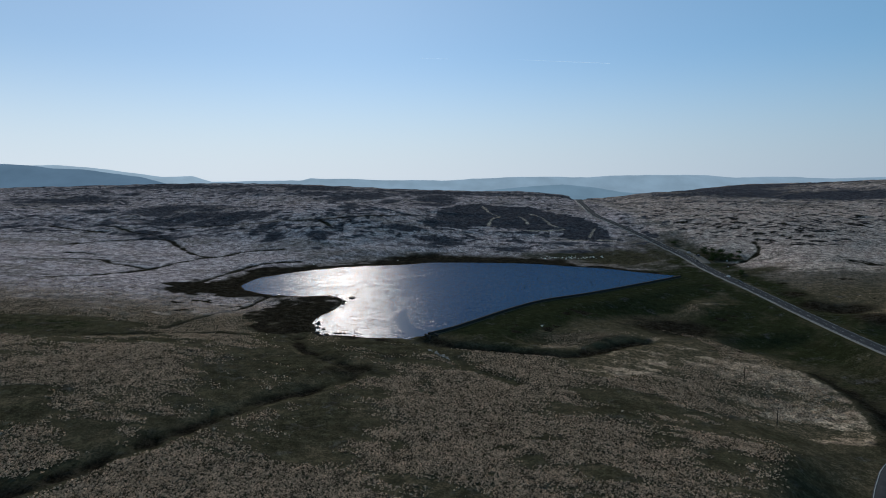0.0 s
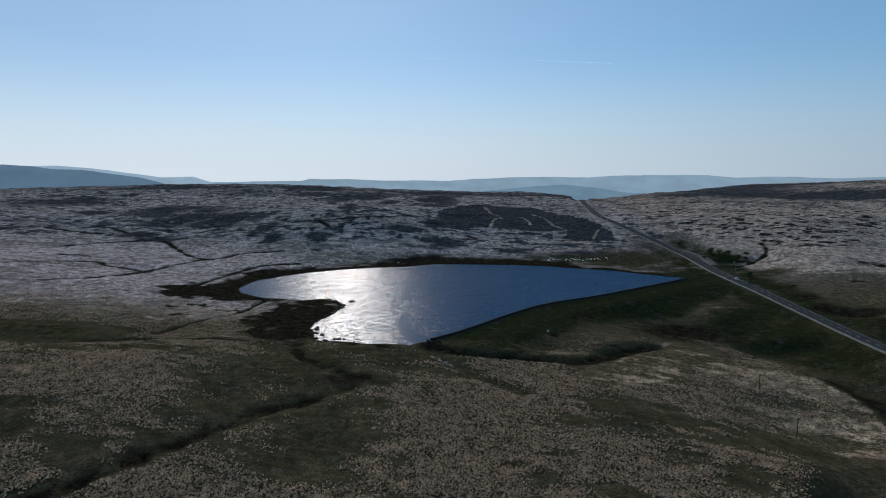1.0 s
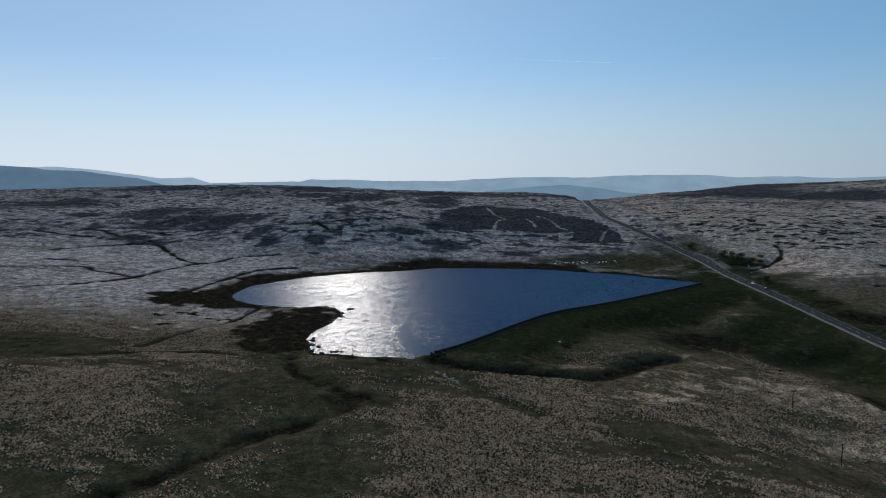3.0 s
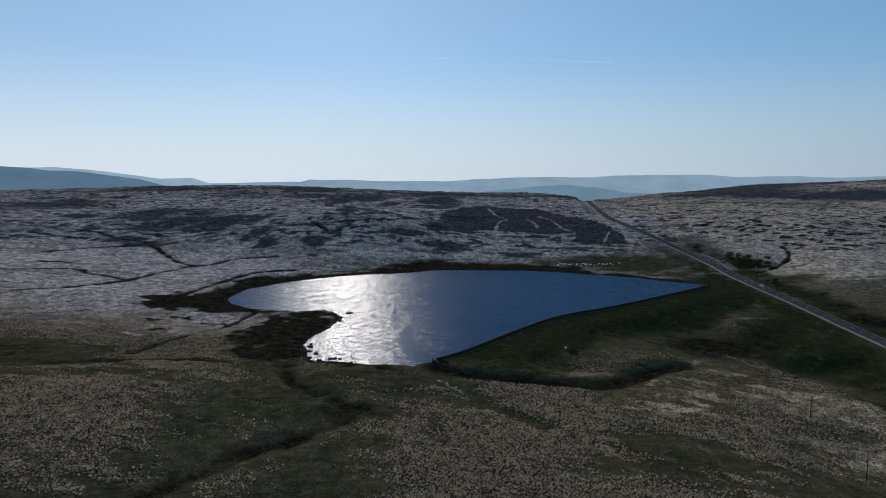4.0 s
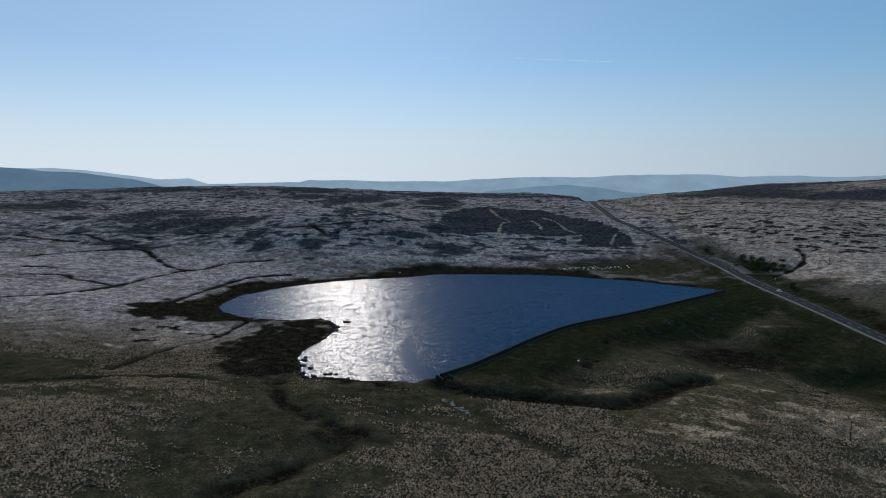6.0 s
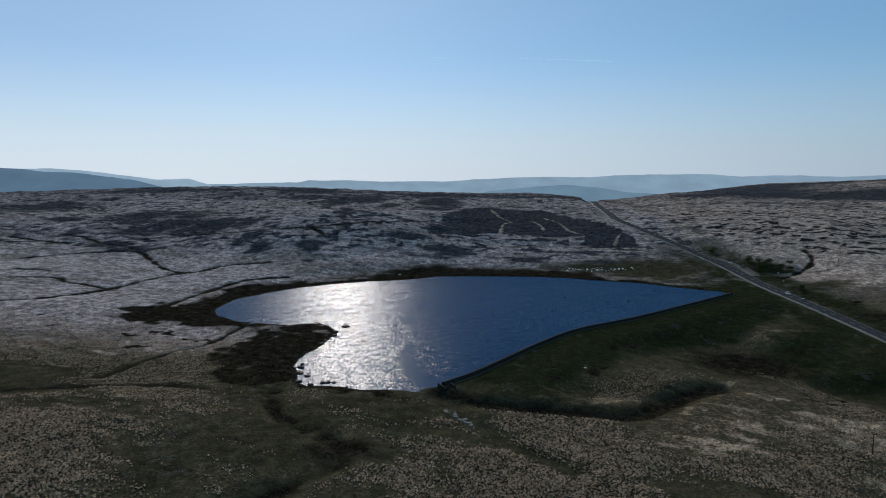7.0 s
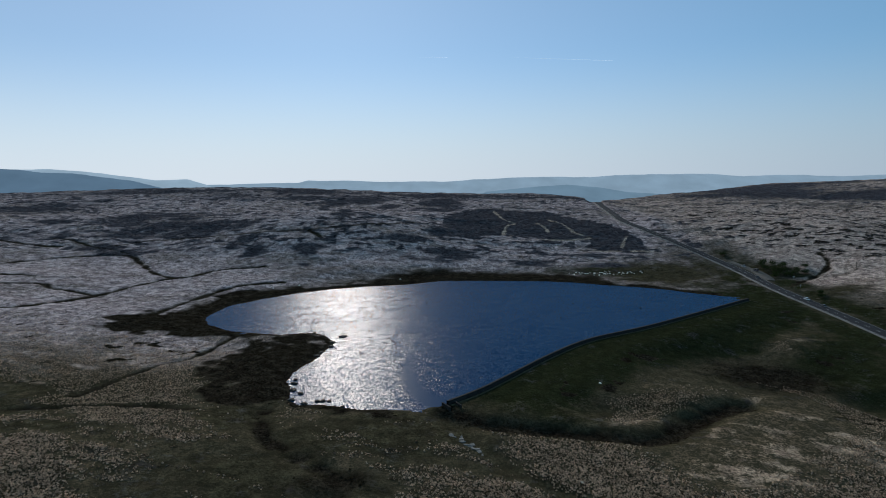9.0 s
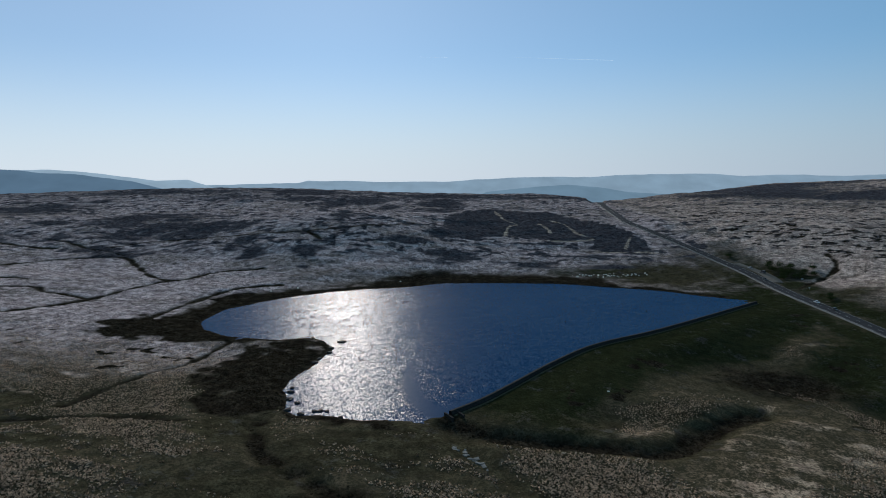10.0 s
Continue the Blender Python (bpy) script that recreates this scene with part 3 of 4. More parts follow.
def grid_mesh(name, xs, ys, z, colours, mat, keep=None, far_haze=None):
    """A sheet over xs by ys with heights z; colours: name -> three arrays."""
    nx, ny = len(xs), len(ys)
    X, Y = np.meshgrid(xs, ys)
    verts = np.stack([X, Y, z], -1).reshape(-1, 3)
    i = (np.arange(ny - 1)[:, None] * nx + np.arange(nx - 1)[None]).ravel()
    faces = np.stack([i, i + 1, i + nx + 1, i + nx], -1)
    if keep is not None:
        faces = faces[keep.ravel()[faces].any(1)]
        used = np.unique(faces)
        index = np.full(len(verts), -1)
        index[used] = np.arange(len(used))
        verts, faces = verts[used], index[faces]
        colours = {k: tuple(np.asarray(c).ravel()[used] for c in v) for k, v in colours.items()}
    me = mesh_from(name, verts, faces)
    fourth = np.ones(len(verts)) if far_haze is None else np.asarray(far_haze, float).ravel()
    for key, three in colours.items():
        a = me.color_attributes.new(key, "FLOAT_COLOR", "POINT")
        a.data.foreach_set("color", np.stack([np.asarray(c, float).ravel() for c in three] + [fourth], -1).astype(np.float32).ravel())
    me.polygons.foreach_set("use_smooth", np.ones(len(me.polygons), bool))
    me.materials.append(mat)
    return new(name, me)


def mesh_from(name, verts, faces):
    """A mesh from arrays: verts n x 3, faces m x 3 or m x 4."""
    me = bpy.data.meshes.new(name)
    k = faces.shape[1]
    me.vertices.add(len(verts))
    me.vertices.foreach_set("co", np.asarray(verts, np.float32).ravel())
    me.loops.add(faces.size)
    me.loops.foreach_set("vertex_index", faces.astype(np.int32).ravel())
    me.polygons.add(len(faces))
    me.polygons.foreach_set("loop_start", np.arange(0, faces.size, k, dtype=np.int32))
    me.update(calc_edges=True)
    return me


def spread(*stretches):
    """Coordinates with given steps between given marks."""
    out = []
    for a, b, step0, step1 in stretches:
        v = a
        while v < b:
            out.append(v)
            v += step0 + (step1 - step0) * (v - a) / (b - a)
    out.append(stretches[-1][1])
    return np.array(out)


side = spread((270, 440, 1.7, 2.4), (440, 1300, 2.6, 14), (1300, 5200, 20, 260))
xs = np.concatenate([-side[::-1], spread((-270, 269, 1.6, 1.6))[:-1], side])
ys = spread((-1500, -60, 120, 4), (-60, 90, 2.6, 1.7), (90, 620, 1.6, 1.6), (620, 900, 1.6, 2.6), (900, 1500, 2.6, 9), (1500, 4900, 14, 200))
GX, GY = np.meshgrid(xs, ys)
gz, cover, extra, g_wet, g_shore, g_off, g_tuft = land(GX, GY)
# the fourth channel mixes in the haze tint with distance
ground = grid_mesh("ground", xs, ys, gz, {"cover": cover, "extra": extra}, MOOR, far_haze=smooth(300, 440, GY - 120 * smooth(-40, 60, GX)) * (0.9 - 0.4 * smooth(215, 260, GX)))
tagged(ground, "rolling moorland of straw-coloured grass, dark heather and peat", "moor", kind="structure")

# ---- water ----
wx, wy = np.arange(-162, 206, 0.8), spread((304, 430, 0.7, 0.9), (430, 596, 0.9, 1.5))
WX, WY = np.meshgrid(wx, wy)
cx, cy = np.arange(-162, 210, 4.0), np.arange(302, 602, 4.0)
CX, CY = np.meshgrid(cx, cy)


def blown_up(coarse):
    """Values on the coarse sheet carried over to the fine one."""
    fx, fy = np.clip((WX - cx[0]) / 4, 0, len(cx) - 1.001), np.clip((WY - cy[0]) / 4, 0, len(cy) - 1.001)
    i, j = fx.astype(int), fy.astype(int)
    u, v = fx - i, fy - j
    return (coarse[j, i] * (1 - u) + coarse[j, i + 1] * u) * (1 - v) + (coarse[j + 1, i] * (1 - u) + coarse[j + 1, i + 1] * u) * v


out = distance(CX, CY, LAKE, True, 30) * np.where(inside(CX, CY, LAKE), -1, 1)
near_lake = blown_up(out) < 3
slick = blown_up(distance(CX, CY, curve([(-12, 318), (-19, 330), (-24, 350), (-25, 380)], step=4), False, 40))
lee = blown_up(distance(CX, CY, DAM, False, 40))
calm = np.clip(0.95 * (1 - smooth(2.0, 6.0, slick + 0.04 * (WY - 318))) + 0.6 * (1 - smooth(0, 12, lee)) * smooth(-20, 10, -WX), 0, 1)
gust = 0.75 + 0.5 * fbm(WX, WY, 45, 3, 31)
waves = fbm(WX, WY, 3.2, 2, 33, 1.5) * 0.12
lake = grid_mesh("lake", wx, wy, waves * gust * (1 - 0.97 * calm), {"calm": (calm, calm, calm)}, WATER, near_lake)
tagged(lake, "wind-rippled blue reservoir water glittering in the sun", "water", kind="structure")


# ---- building blocks ----
def part(name, bm, mat, parent=None, label="", soft=False):
    me = bpy.data.meshes.new(name)
    bmesh.ops.recalc_face_normals(bm, faces=bm.faces)
    bm.to_mesh(me)
    bm.free()
    me.materials.append(mat)
    if soft:
        me.polygons.foreach_set("use_smooth", np.ones(len(me.polygons), bool))
    ob = new(name, me)
    if parent:
        ob.parent = parent
    return tagged(ob, label)


def box(bm, x0, x1, y0, y1, z0, z1, bevel=0.0):
    m = Matrix.LocRotScale(((x0 + x1) / 2, (y0 + y1) / 2, (z0 + z1) / 2), None, (x1 - x0, y1 - y0, z1 - z0))
    got = bmesh.ops.create_cube(bm, size=1, matrix=m)
    if bevel:
        edges = list({e for v in got["verts"] for e in v.link_edges})
        bmesh.ops.bevel(bm, geom=edges, offset=bevel, segments=2, affect="EDGES")
    return bm


def rod(bm, a, b, r0, r1, sides=8):
    a, b = Vector(a), Vector(b)
    turn = (b - a).to_track_quat("Z", "Y").to_matrix().to_4x4()
    m = Matrix.Translation((a + b) / 2) @ turn
    bmesh.ops.create_cone(bm, cap_ends=True, segments=sides, radius1=r0, radius2=r1, depth=(b - a).length, matrix=m)
    return bm


def sweep(name, line, profile, heights, mat, parent=None, label=""):
    """A closed profile of (sideways, up) carried along a line; heights: z of the line's points."""
    t = np.gradient(line, axis=0)
    t /= np.linalg.norm(t, axis=1)[:, None]
    nrm = np.stack([t[:, 1], -t[:, 0]], -1)
    pr = np.array(profile, float)
    verts = np.concatenate([np.stack([line[:, 0] + s * nrm[:, 0], line[:, 1] + s * nrm[:, 1], heights + u], -1)[:, None] for s, u in pr], 1).reshape(-1, 3)
    k = len(pr)
    i = (np.arange(len(line) - 1)[:, None] * k + np.arange(k)[None]).ravel()
    j = (np.arange(len(line) - 1)[:, None] * k + ((np.arange(k) + 1) % k)[None]).ravel()
    faces = np.stack([i, j, j + k, i + k], -1)
    me = mesh_from(name, verts, faces)
    me.materials.append(mat)
    ob = new(name, me)
    if parent:
        ob.parent = parent
    return tagged(ob, label)


def ground_at(x, y):
    return float(land(np.array([float(x)]), np.array([float(y)]))[0][0])


# ---- main road ----
HALF = 4.8
road_line = curve([tuple(p) for p in ROAD[::3]], step=5)
road_z = road_height(road_line[:, 1])
road = sweep("road", road_line, [(-HALF - 0.4, -0.5), (HALF + 0.4, -0.5), (HALF, 0.0), (0, 0.07), (-HALF, 0.0)], road_z, ASPHALT)
tagged(road, "dark grey asphalt moorland road with worn white lines", "road", kind="structure")
for at, wide in ((-HALF + 0.5, 0.16), (HALF - 0.5, 0.08)):
    sweep("edge_line", road_line[road_line[:, 1] < 1000], [(at - wide, 0.02), (at + wide, 0.02), (at + wide, 0.045), (at - wide, 0.045)], road_z[road_line[:, 1] < 1000], ROAD_PAINT, road, "white edge line")
for a in np.arange(150, 900, 9.0):
    seg = np.array([(np.interp(v, ROAD[:, 1], ROAD[:, 0]), v) for v in (a, a + 2, a + 4)])
    sweep("lane_dash", seg, [(-0.09, 0.03), (0.09, 0.03), (0.09, 0.09), (-0.09, 0.09)], road_height(seg[:, 1]), ROAD_PAINT, road, "white lane dash")
verge = sweep("roadside_kerb", road_line, [(-HALF - 1.1, -0.6), (-HALF - 0.5, -0.6), (-HALF - 0.5, 0.08), (-HALF - 0.6, 0.16), (-HALF - 1.0, 0.12)], road_z, KERB)
tagged(verge, "pale gritty verge strip along the moorland road", "verge", kind="structure")

side_z = side_height(SIDE_ROAD[:, 0])
side_road = sweep("side_road", SIDE_ROAD, [(-4.2, -0.4), (4.2, -0.4), (4.0, 0.02), (0, 0.08), (-4.0, 0.02)], side_z, ASPHALT)
tagged(side_road, "narrow grey asphalt side road bending off the main road", "road", kind="structure")
for at in (-3.7, 3.7):
    sweep("edge_line", SIDE_ROAD, [(at - 0.1, 0.03), (at + 0.1, 0.03), (at + 0.1, 0.06), (at - 0.1, 0.06)], side_z, ROAD_PAINT, side_road, "white edge line")
layby_line = curve([(244, 560), (247.5, 575), (248.5, 590), (247, 606), (242, 622)], step=3)
layby = sweep("lay_by", layby_line, [(-4.5, -0.6), (4.5, -0.6), (4.3, 0.03), (-4.3, 0.05)], road_height(layby_line[:, 1]), GRIT)
tagged(layby, "gravel lay-by beside the moorland road", "lay-by", kind="structure")

# ---- dam ----
dam_line = np.array(DAM)
flat = np.zeros(len(dam_line))
dam = new("dam_wall")
tagged(dam, "long dark gritstone dam wall holding back the reservoir", "dam")
sweep("pitching", dam_line, [(-1.2, 1.3), (-0.2, 1.35), (0.9, -0.8), (0.6, -1.5), (-1.2, -1.5)], flat, STONE, dam, "dark stone pitching at the waterline")
sweep("parapet", dam_line, [(-2.0, -0.6), (-0.1, -0.6), (-0.1, 2.0), (-1.3, 2.0)], flat, STONE, dam)
sweep("coping", dam_line, [(-1.4, 2.0), (0.0, 2.0), (-0.05, 2.15), (-1.35, 2.15)], flat, COPING, dam, "paler flat coping stones")
sweep("crest_path", dam_line, [(-2.8, 0.2), (-2.1, 0.2), (-2.1, 0.98), (-2.8, 0.96)], flat, PATH, dam, "narrow gritty path along the crest")

# ---- distance ----
def hill(name, depth, crest, colour, glow, label, thick):
    """A far ridge: crest is a few (x, height) along it; its haze is a glow of the surface."""
    c = np.array(crest, float)
    hx = np.linspace(c[0, 0], c[-1, 0], 260)
    top = np.interp(hx, c[:, 0], c[:, 1]) + fbm(hx, hx * 0 + depth, 220, 5, 3) * thick * 0.02
    rows = np.array([(-1.0, -75.0), (-0.55, 0.45), (-0.2, 0.85), (0.0, 1.0), (0.5, 0.7), (1.0, -75.0)])
    verts, n = [], len(hx)
    for back, share in rows:
        z = np.where(share < -1, -75.0, -75 + (top + 75) * share) + (0 if share < -1 or share == 1 else fbm(hx, hx * 0 + back * 900, 160, 4, 4) * thick * 0.06)
        verts.append(np.stack([hx, np.full(n, depth + back * thick), z], -1))
    verts = np.concatenate(verts)
    i = (np.arange(len(rows) - 1)[:, None] * n + np.arange(n - 1)[None]).ravel()
    me = mesh_from(name, verts, np.stack([i, i + 1, i + n + 1, i + n], -1))
    me.polygons.foreach_set("use_smooth", np.ones(len(me.polygons), bool))
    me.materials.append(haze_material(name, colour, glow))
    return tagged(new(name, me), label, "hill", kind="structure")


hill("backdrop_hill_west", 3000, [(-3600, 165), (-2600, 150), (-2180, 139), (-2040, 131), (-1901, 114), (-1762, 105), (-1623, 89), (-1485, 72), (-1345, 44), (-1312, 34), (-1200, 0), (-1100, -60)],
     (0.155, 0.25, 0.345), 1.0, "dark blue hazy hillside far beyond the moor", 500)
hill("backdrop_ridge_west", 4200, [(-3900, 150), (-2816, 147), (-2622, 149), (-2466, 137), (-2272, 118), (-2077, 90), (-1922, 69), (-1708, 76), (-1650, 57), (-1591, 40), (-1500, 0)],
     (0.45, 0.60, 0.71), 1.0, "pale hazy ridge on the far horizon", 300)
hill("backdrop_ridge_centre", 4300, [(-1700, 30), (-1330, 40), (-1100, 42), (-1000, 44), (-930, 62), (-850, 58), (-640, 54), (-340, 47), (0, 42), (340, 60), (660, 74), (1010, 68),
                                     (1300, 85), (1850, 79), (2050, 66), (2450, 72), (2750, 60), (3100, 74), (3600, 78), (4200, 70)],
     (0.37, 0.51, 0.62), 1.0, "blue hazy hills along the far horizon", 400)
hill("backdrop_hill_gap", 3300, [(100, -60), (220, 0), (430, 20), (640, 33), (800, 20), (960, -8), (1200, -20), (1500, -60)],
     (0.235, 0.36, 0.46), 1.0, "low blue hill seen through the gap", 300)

# ---- small plants, each kind in one mesh ----
rng = np.random.default_rng(11)


def tufts(name, x, y, z, wide, high, mat, label, category, sides=6):
    """Ragged low cushions of leaves: an apex and a jagged rim each, with blades that stick out."""
    n = len(x)
    a = rng.random(n)[:, None] * 6.28 + np.arange(sides)[None] * 6.283 / sides + rng.normal(0, 0.22, (n, sides))
    r = wide[:, None] * rng.uniform(0.35, 1.0, (n, sides))
    rim = np.stack([x[:, None] + r * np.cos(a), y[:, None] + r * np.sin(a), z[:, None] + high[:, None] * rng.uniform(-0.25, 0.55, (n, sides)) ], -1)
    top = np.stack([x + rng.normal(0, 0.15, n) * wide, y + rng.normal(0, 0.15, n) * wide, z + high], -1)[:, None]
    verts = np.concatenate([top, rim], 1).reshape(-1, 3)
    base = (np.arange(n) * (sides + 1))[:, None]
    k = np.arange(sides)[None]
    faces = np.stack([base + 0 * k, base + 1 + k, base + 1 + (k + 1) % sides], -1).reshape(-1, 3)
    me = mesh_from(name, verts, faces)
    me.materials.append(mat)
    return tagged(new(name, me), label, category, kind="stuff")


def blades(name, x, y, z, wide, high, mat, label, category, count=6):
    """Open tufts of broad leaning leaves, bases near the middle and tips outwards."""
    n = len(x)
    a = rng.random((n, 1)) * 6.28 + np.arange(count)[None] * 6.283 / count + rng.normal(0, 0.35, (n, count))
    r = wide[:, None] * rng.uniform(0.45, 1.0, (n, count))
    half = 0.38 * wide[:, None] * rng.uniform(0.7, 1.2, (n, count))
    c, s = np.cos(a), np.sin(a)
    X, Y, Z = x[:, None], y[:, None], z[:, None]
    foot = Z - 0.05
    left = np.stack([X + 0.2 * r * c - half * s, Y + 0.2 * r * s + half * c, foot + 0 * a], -1)
    right = np.stack([X + 0.2 * r * c + half * s, Y + 0.2 * r * s - half * c, foot + 0 * a], -1)
    tip = np.stack([X + r * c, Y + r * s, Z + high[:, None] * rng.uniform(0.5, 1.0, (n, count))], -1)
    verts = np.stack([left, right, tip], 2).reshape(-1, 3)
    me = mesh_from(name, verts, np.arange(len(verts)).reshape(-1, 3))
    me.materials.append(mat)
    return tagged(new(name, me), label, category, kind="stuff")


def scattered(n, y0, y1, power=1.0):
    """Points over the part of the land that lies ahead, thinner with distance."""
    y = y0 + (y1 - y0) * rng.random(n) ** power
    x = (rng.random(n) * 2 - 1) * np.maximum(110, 35 + 0.80 * y)
    return x, y


def sown(n, y0, y1, power, chance):
    x, y = scattered(n, y0, y1, power)
    z, (heather, green, olive), (bare, pale, peat), wet, shore, off, tuft_land = land(x, y)
    dry = ~wet & (shore > 1.5) & (off > 9) & (bare < 0.3)
    side = distance(x, y, SIDE_ROAD, False, 40) > 6
    keep = dry & side & (rng.random(n) < chance(heather, green, olive, tuft_land, peat, x, y))
    return x[keep], y[keep], z[keep]


x, y, z = sown(600000, 132, 450, 1.0, lambda h, g, o, p, d, x, y: np.clip(1.2 * p ** 1.4 - 0.03 - g - d, 0.0, 1))
s = rng.uniform(0.55, 1.35, len(x)) * (1 - 0.3 * smooth(270, 330, y))
tufts("moor_grass_tussocks", x, y, z, 0.45 * s, 0.36 * s, TUSSOCK, "straw-coloured tussocks of dry moor grass", "grass", 5)
pick = rng.random(len(x)) < 0.4
blades("moor_grass_blades", x[pick], y[pick], z[pick] + 0.1, 0.34 * s[pick], 0.5 * s[pick], STALK, "pale bleached grass blades standing from the tussocks", "grass", 3)
x, y, z = sown(110000, 118, 620, 0.85, lambda h, g, o, p, d, x, y: np.clip(1.6 * d - 0.5, 0, 1))
s = rng.uniform(0.5, 1.3, len(x))
blades("rush_clumps", x, y, z, 0.7 * s, 0.25 * s, RUSH, "dark olive clumps of rushes on wet peat", "rushes")
x, y, z = sown(120000, 560, 1150, 1.0, lambda h, g, o, p, d, x, y: np.clip(2.0 * h - 0.9, 0, 1))
s = rng.uniform(0.7, 1.5, len(x))
tufts("heather_clumps", x, y, z, 1.2 * s, 0.35 * s, HEATH, "dark brown heather clumps on the hillside", "heather", 5)


# ---- things ----
def blob(seed, rough=0.28, squash=0.6, level=2):
    bm = bmesh.new()
    bmesh.ops.create_icosphere(bm, subdivisions=level, radius=1)
    for v in bm.verts:
        p = v.co.copy()
        v.co = p * (1 + rough * noise.noise(p * 1.3 + Vector((seed * 7.1, 0, 0))) + 0.5 * rough * noise.noise(p * 3.1 + Vector((0, seed * 3.7, 0))))
        v.co.z = max(v.co.z * squash, -0.35)
    return bm


# stone-shaped stand-ins for white specks, those above the shore probably sheep
boulders = [part("boulder", blob(k, 0.28, 0.42), PALE_LUMP, None, "pale rounded lump standing in for a white speck on pasture") for k in range(3)]
for k, ob in enumerate(boulders):
    tagged(ob, category="boulder", group="boulders above the far shore")
    px, py = 112 + 16 * k, 605
    ob.matrix_world = pose(px, py, ground_at(px, py) + 0.2, 0, 0, 40 * k)
for k in range(41):
    px, py = 130 + 17 * rng.normal(), 606 + 3.2 * rng.normal() + (3 if k % 5 == 0 else 0)
    px = min(max(px, 98), 160)
    s = rng.uniform(0.4, 0.85)
    ob = copy_thing(boulders[k % 3], pose(px, py, ground_at(px, py) + 0.2, 0, 0, rng.uniform(0, 360)))
    ob.scale = (s * 1.2, s, s * 0.9)
for px, py, s in ((57, 343, 0.6), (-137, 548, 0.8), (-120, 560, 0.9), (-44, 588, 0.7), (30, 258, 0.5)):
    ob = copy_thing(boulders[1], pose(px, py, ground_at(px, py) + 0.1))
    ob.scale = (s, s, s)

rocks = [part("shore_rock", blob(20 + k, 0.45, 0.7), DARK_ROCK, None, "dark wet peat-stained rock at the water's edge") for k in range(3)]
for k, ob in enumerate(rocks):
    tagged(ob, category="rock", group="rocks along the shore")
spots = [(-63.5, 415, 1.5), (-61.8, 416, 1.0), (-66, 329, 1.1), (-57.5, 320.5, 0.9), (-55.5, 321, 1.0), (-53, 320.5, 0.8), (-68, 322, 1.2), (-70, 333, 1.3), (-71.5, 341, 1.2),
         (-66, 396, 1.2), (-66.5, 404, 1.4), (-70, 380, 1.3), (-69, 386, 1.0), (-62, 318, 1.1), (-47, 315, 0.7), (-72, 346, 0.9), (-74, 417, 0.9), (-80, 424, 0.8)]
for k, (px, py, s) in enumerate(spots):
    ob = rocks[k] if k < 3 else copy_thing(rocks[k % 3], Matrix())
    ob.matrix_world = pose(px, py, 0.1, 0, 0, 67 * k)
    ob.scale = (s * 1.3, s, s * 0.8)
buoy = part("float", rod(rod(bmesh.new(), (0, 0, -0.3), (0, 0, 0.35), 0.45, 0.45, 12), (0, 0, 0.35), (0, 0, 0.9), 0.3, 0.05, 10), DARK_ROCK)
buoy.name = "buoy"
tagged(buoy, "small dark buoy floating on the reservoir", "buoy", "buoys on the water")
buoy.matrix_world = pose(78, 495, 0)
for px, py in ((62, 455), (118, 480), (-20, 500), (148, 515)):
    copy_thing(buoy, pose(px, py, 0))


def telegraph_pole(px, py, high=8.0, turn=20):
    root = new("telegraph_pole")
    tagged(root, "weathered wooden telegraph pole with a short crossarm", "pole", "telegraph poles")
    part("shaft", rod(bmesh.new(), (0, 0, -1), (0, 0, high), 0.17, 0.12, 10), POLE_WOOD, root)
    part("crossarm", box(bmesh.new(), -0.95, 0.95, -0.2, -0.08, high - 0.55, high - 0.4, 0.015), POLE_WOOD, root)
    part("brace", rod(rod(bmesh.new(), (-0.6, -0.14, high - 0.5), (0, -0.12, high - 1.2), 0.025, 0.025, 6), (0.6, -0.14, high - 0.5), (0, -0.12, high - 1.2), 0.025, 0.025, 6), STEEL, root)
    for at in (-0.85, 0.0, 0.85):
        part("insulator", rod(rod(bmesh.new(), (at, -0.14, high - 0.4), (at, -0.14, high - 0.28), 0.02, 0.02, 6), (at, -0.14, high - 0.3), (at, -0.14, high - 0.12), 0.07, 0.045, 8), PORCELAIN, root, "brown porcelain insulator")
    root.matrix_world = pose(px, py, ground_at(px, py), 0, 0, turn)
    return root


telegraph_pole(141.0, 276.0, 7.6)
telegraph_pole(131.0, 229.0, 7.8)
telegraph_pole(312.7, 563.5)


def hull(bm, sections):
    """Skin over cross-sections, each (y, [(x, z), ...] for one half), mirrored in x."""
    rings = []
    for yy, half in sections:
        ring = [bm.verts.new((a, yy, b)) for a, b in half] + [bm.verts.new((-a, yy, b)) for a, b in reversed(half)]
        rings.append(ring)
    k = len(rings[0])
    for p, q in zip(rings, rings[1:]):
        for i in range(k):
            bm.faces.new((p[i], p[(i + 1) % k], q[(i + 1) % k], q[i]))
    bm.faces.new(rings[0])
    bm.faces.new(list(reversed(rings[-1])))
    return bm


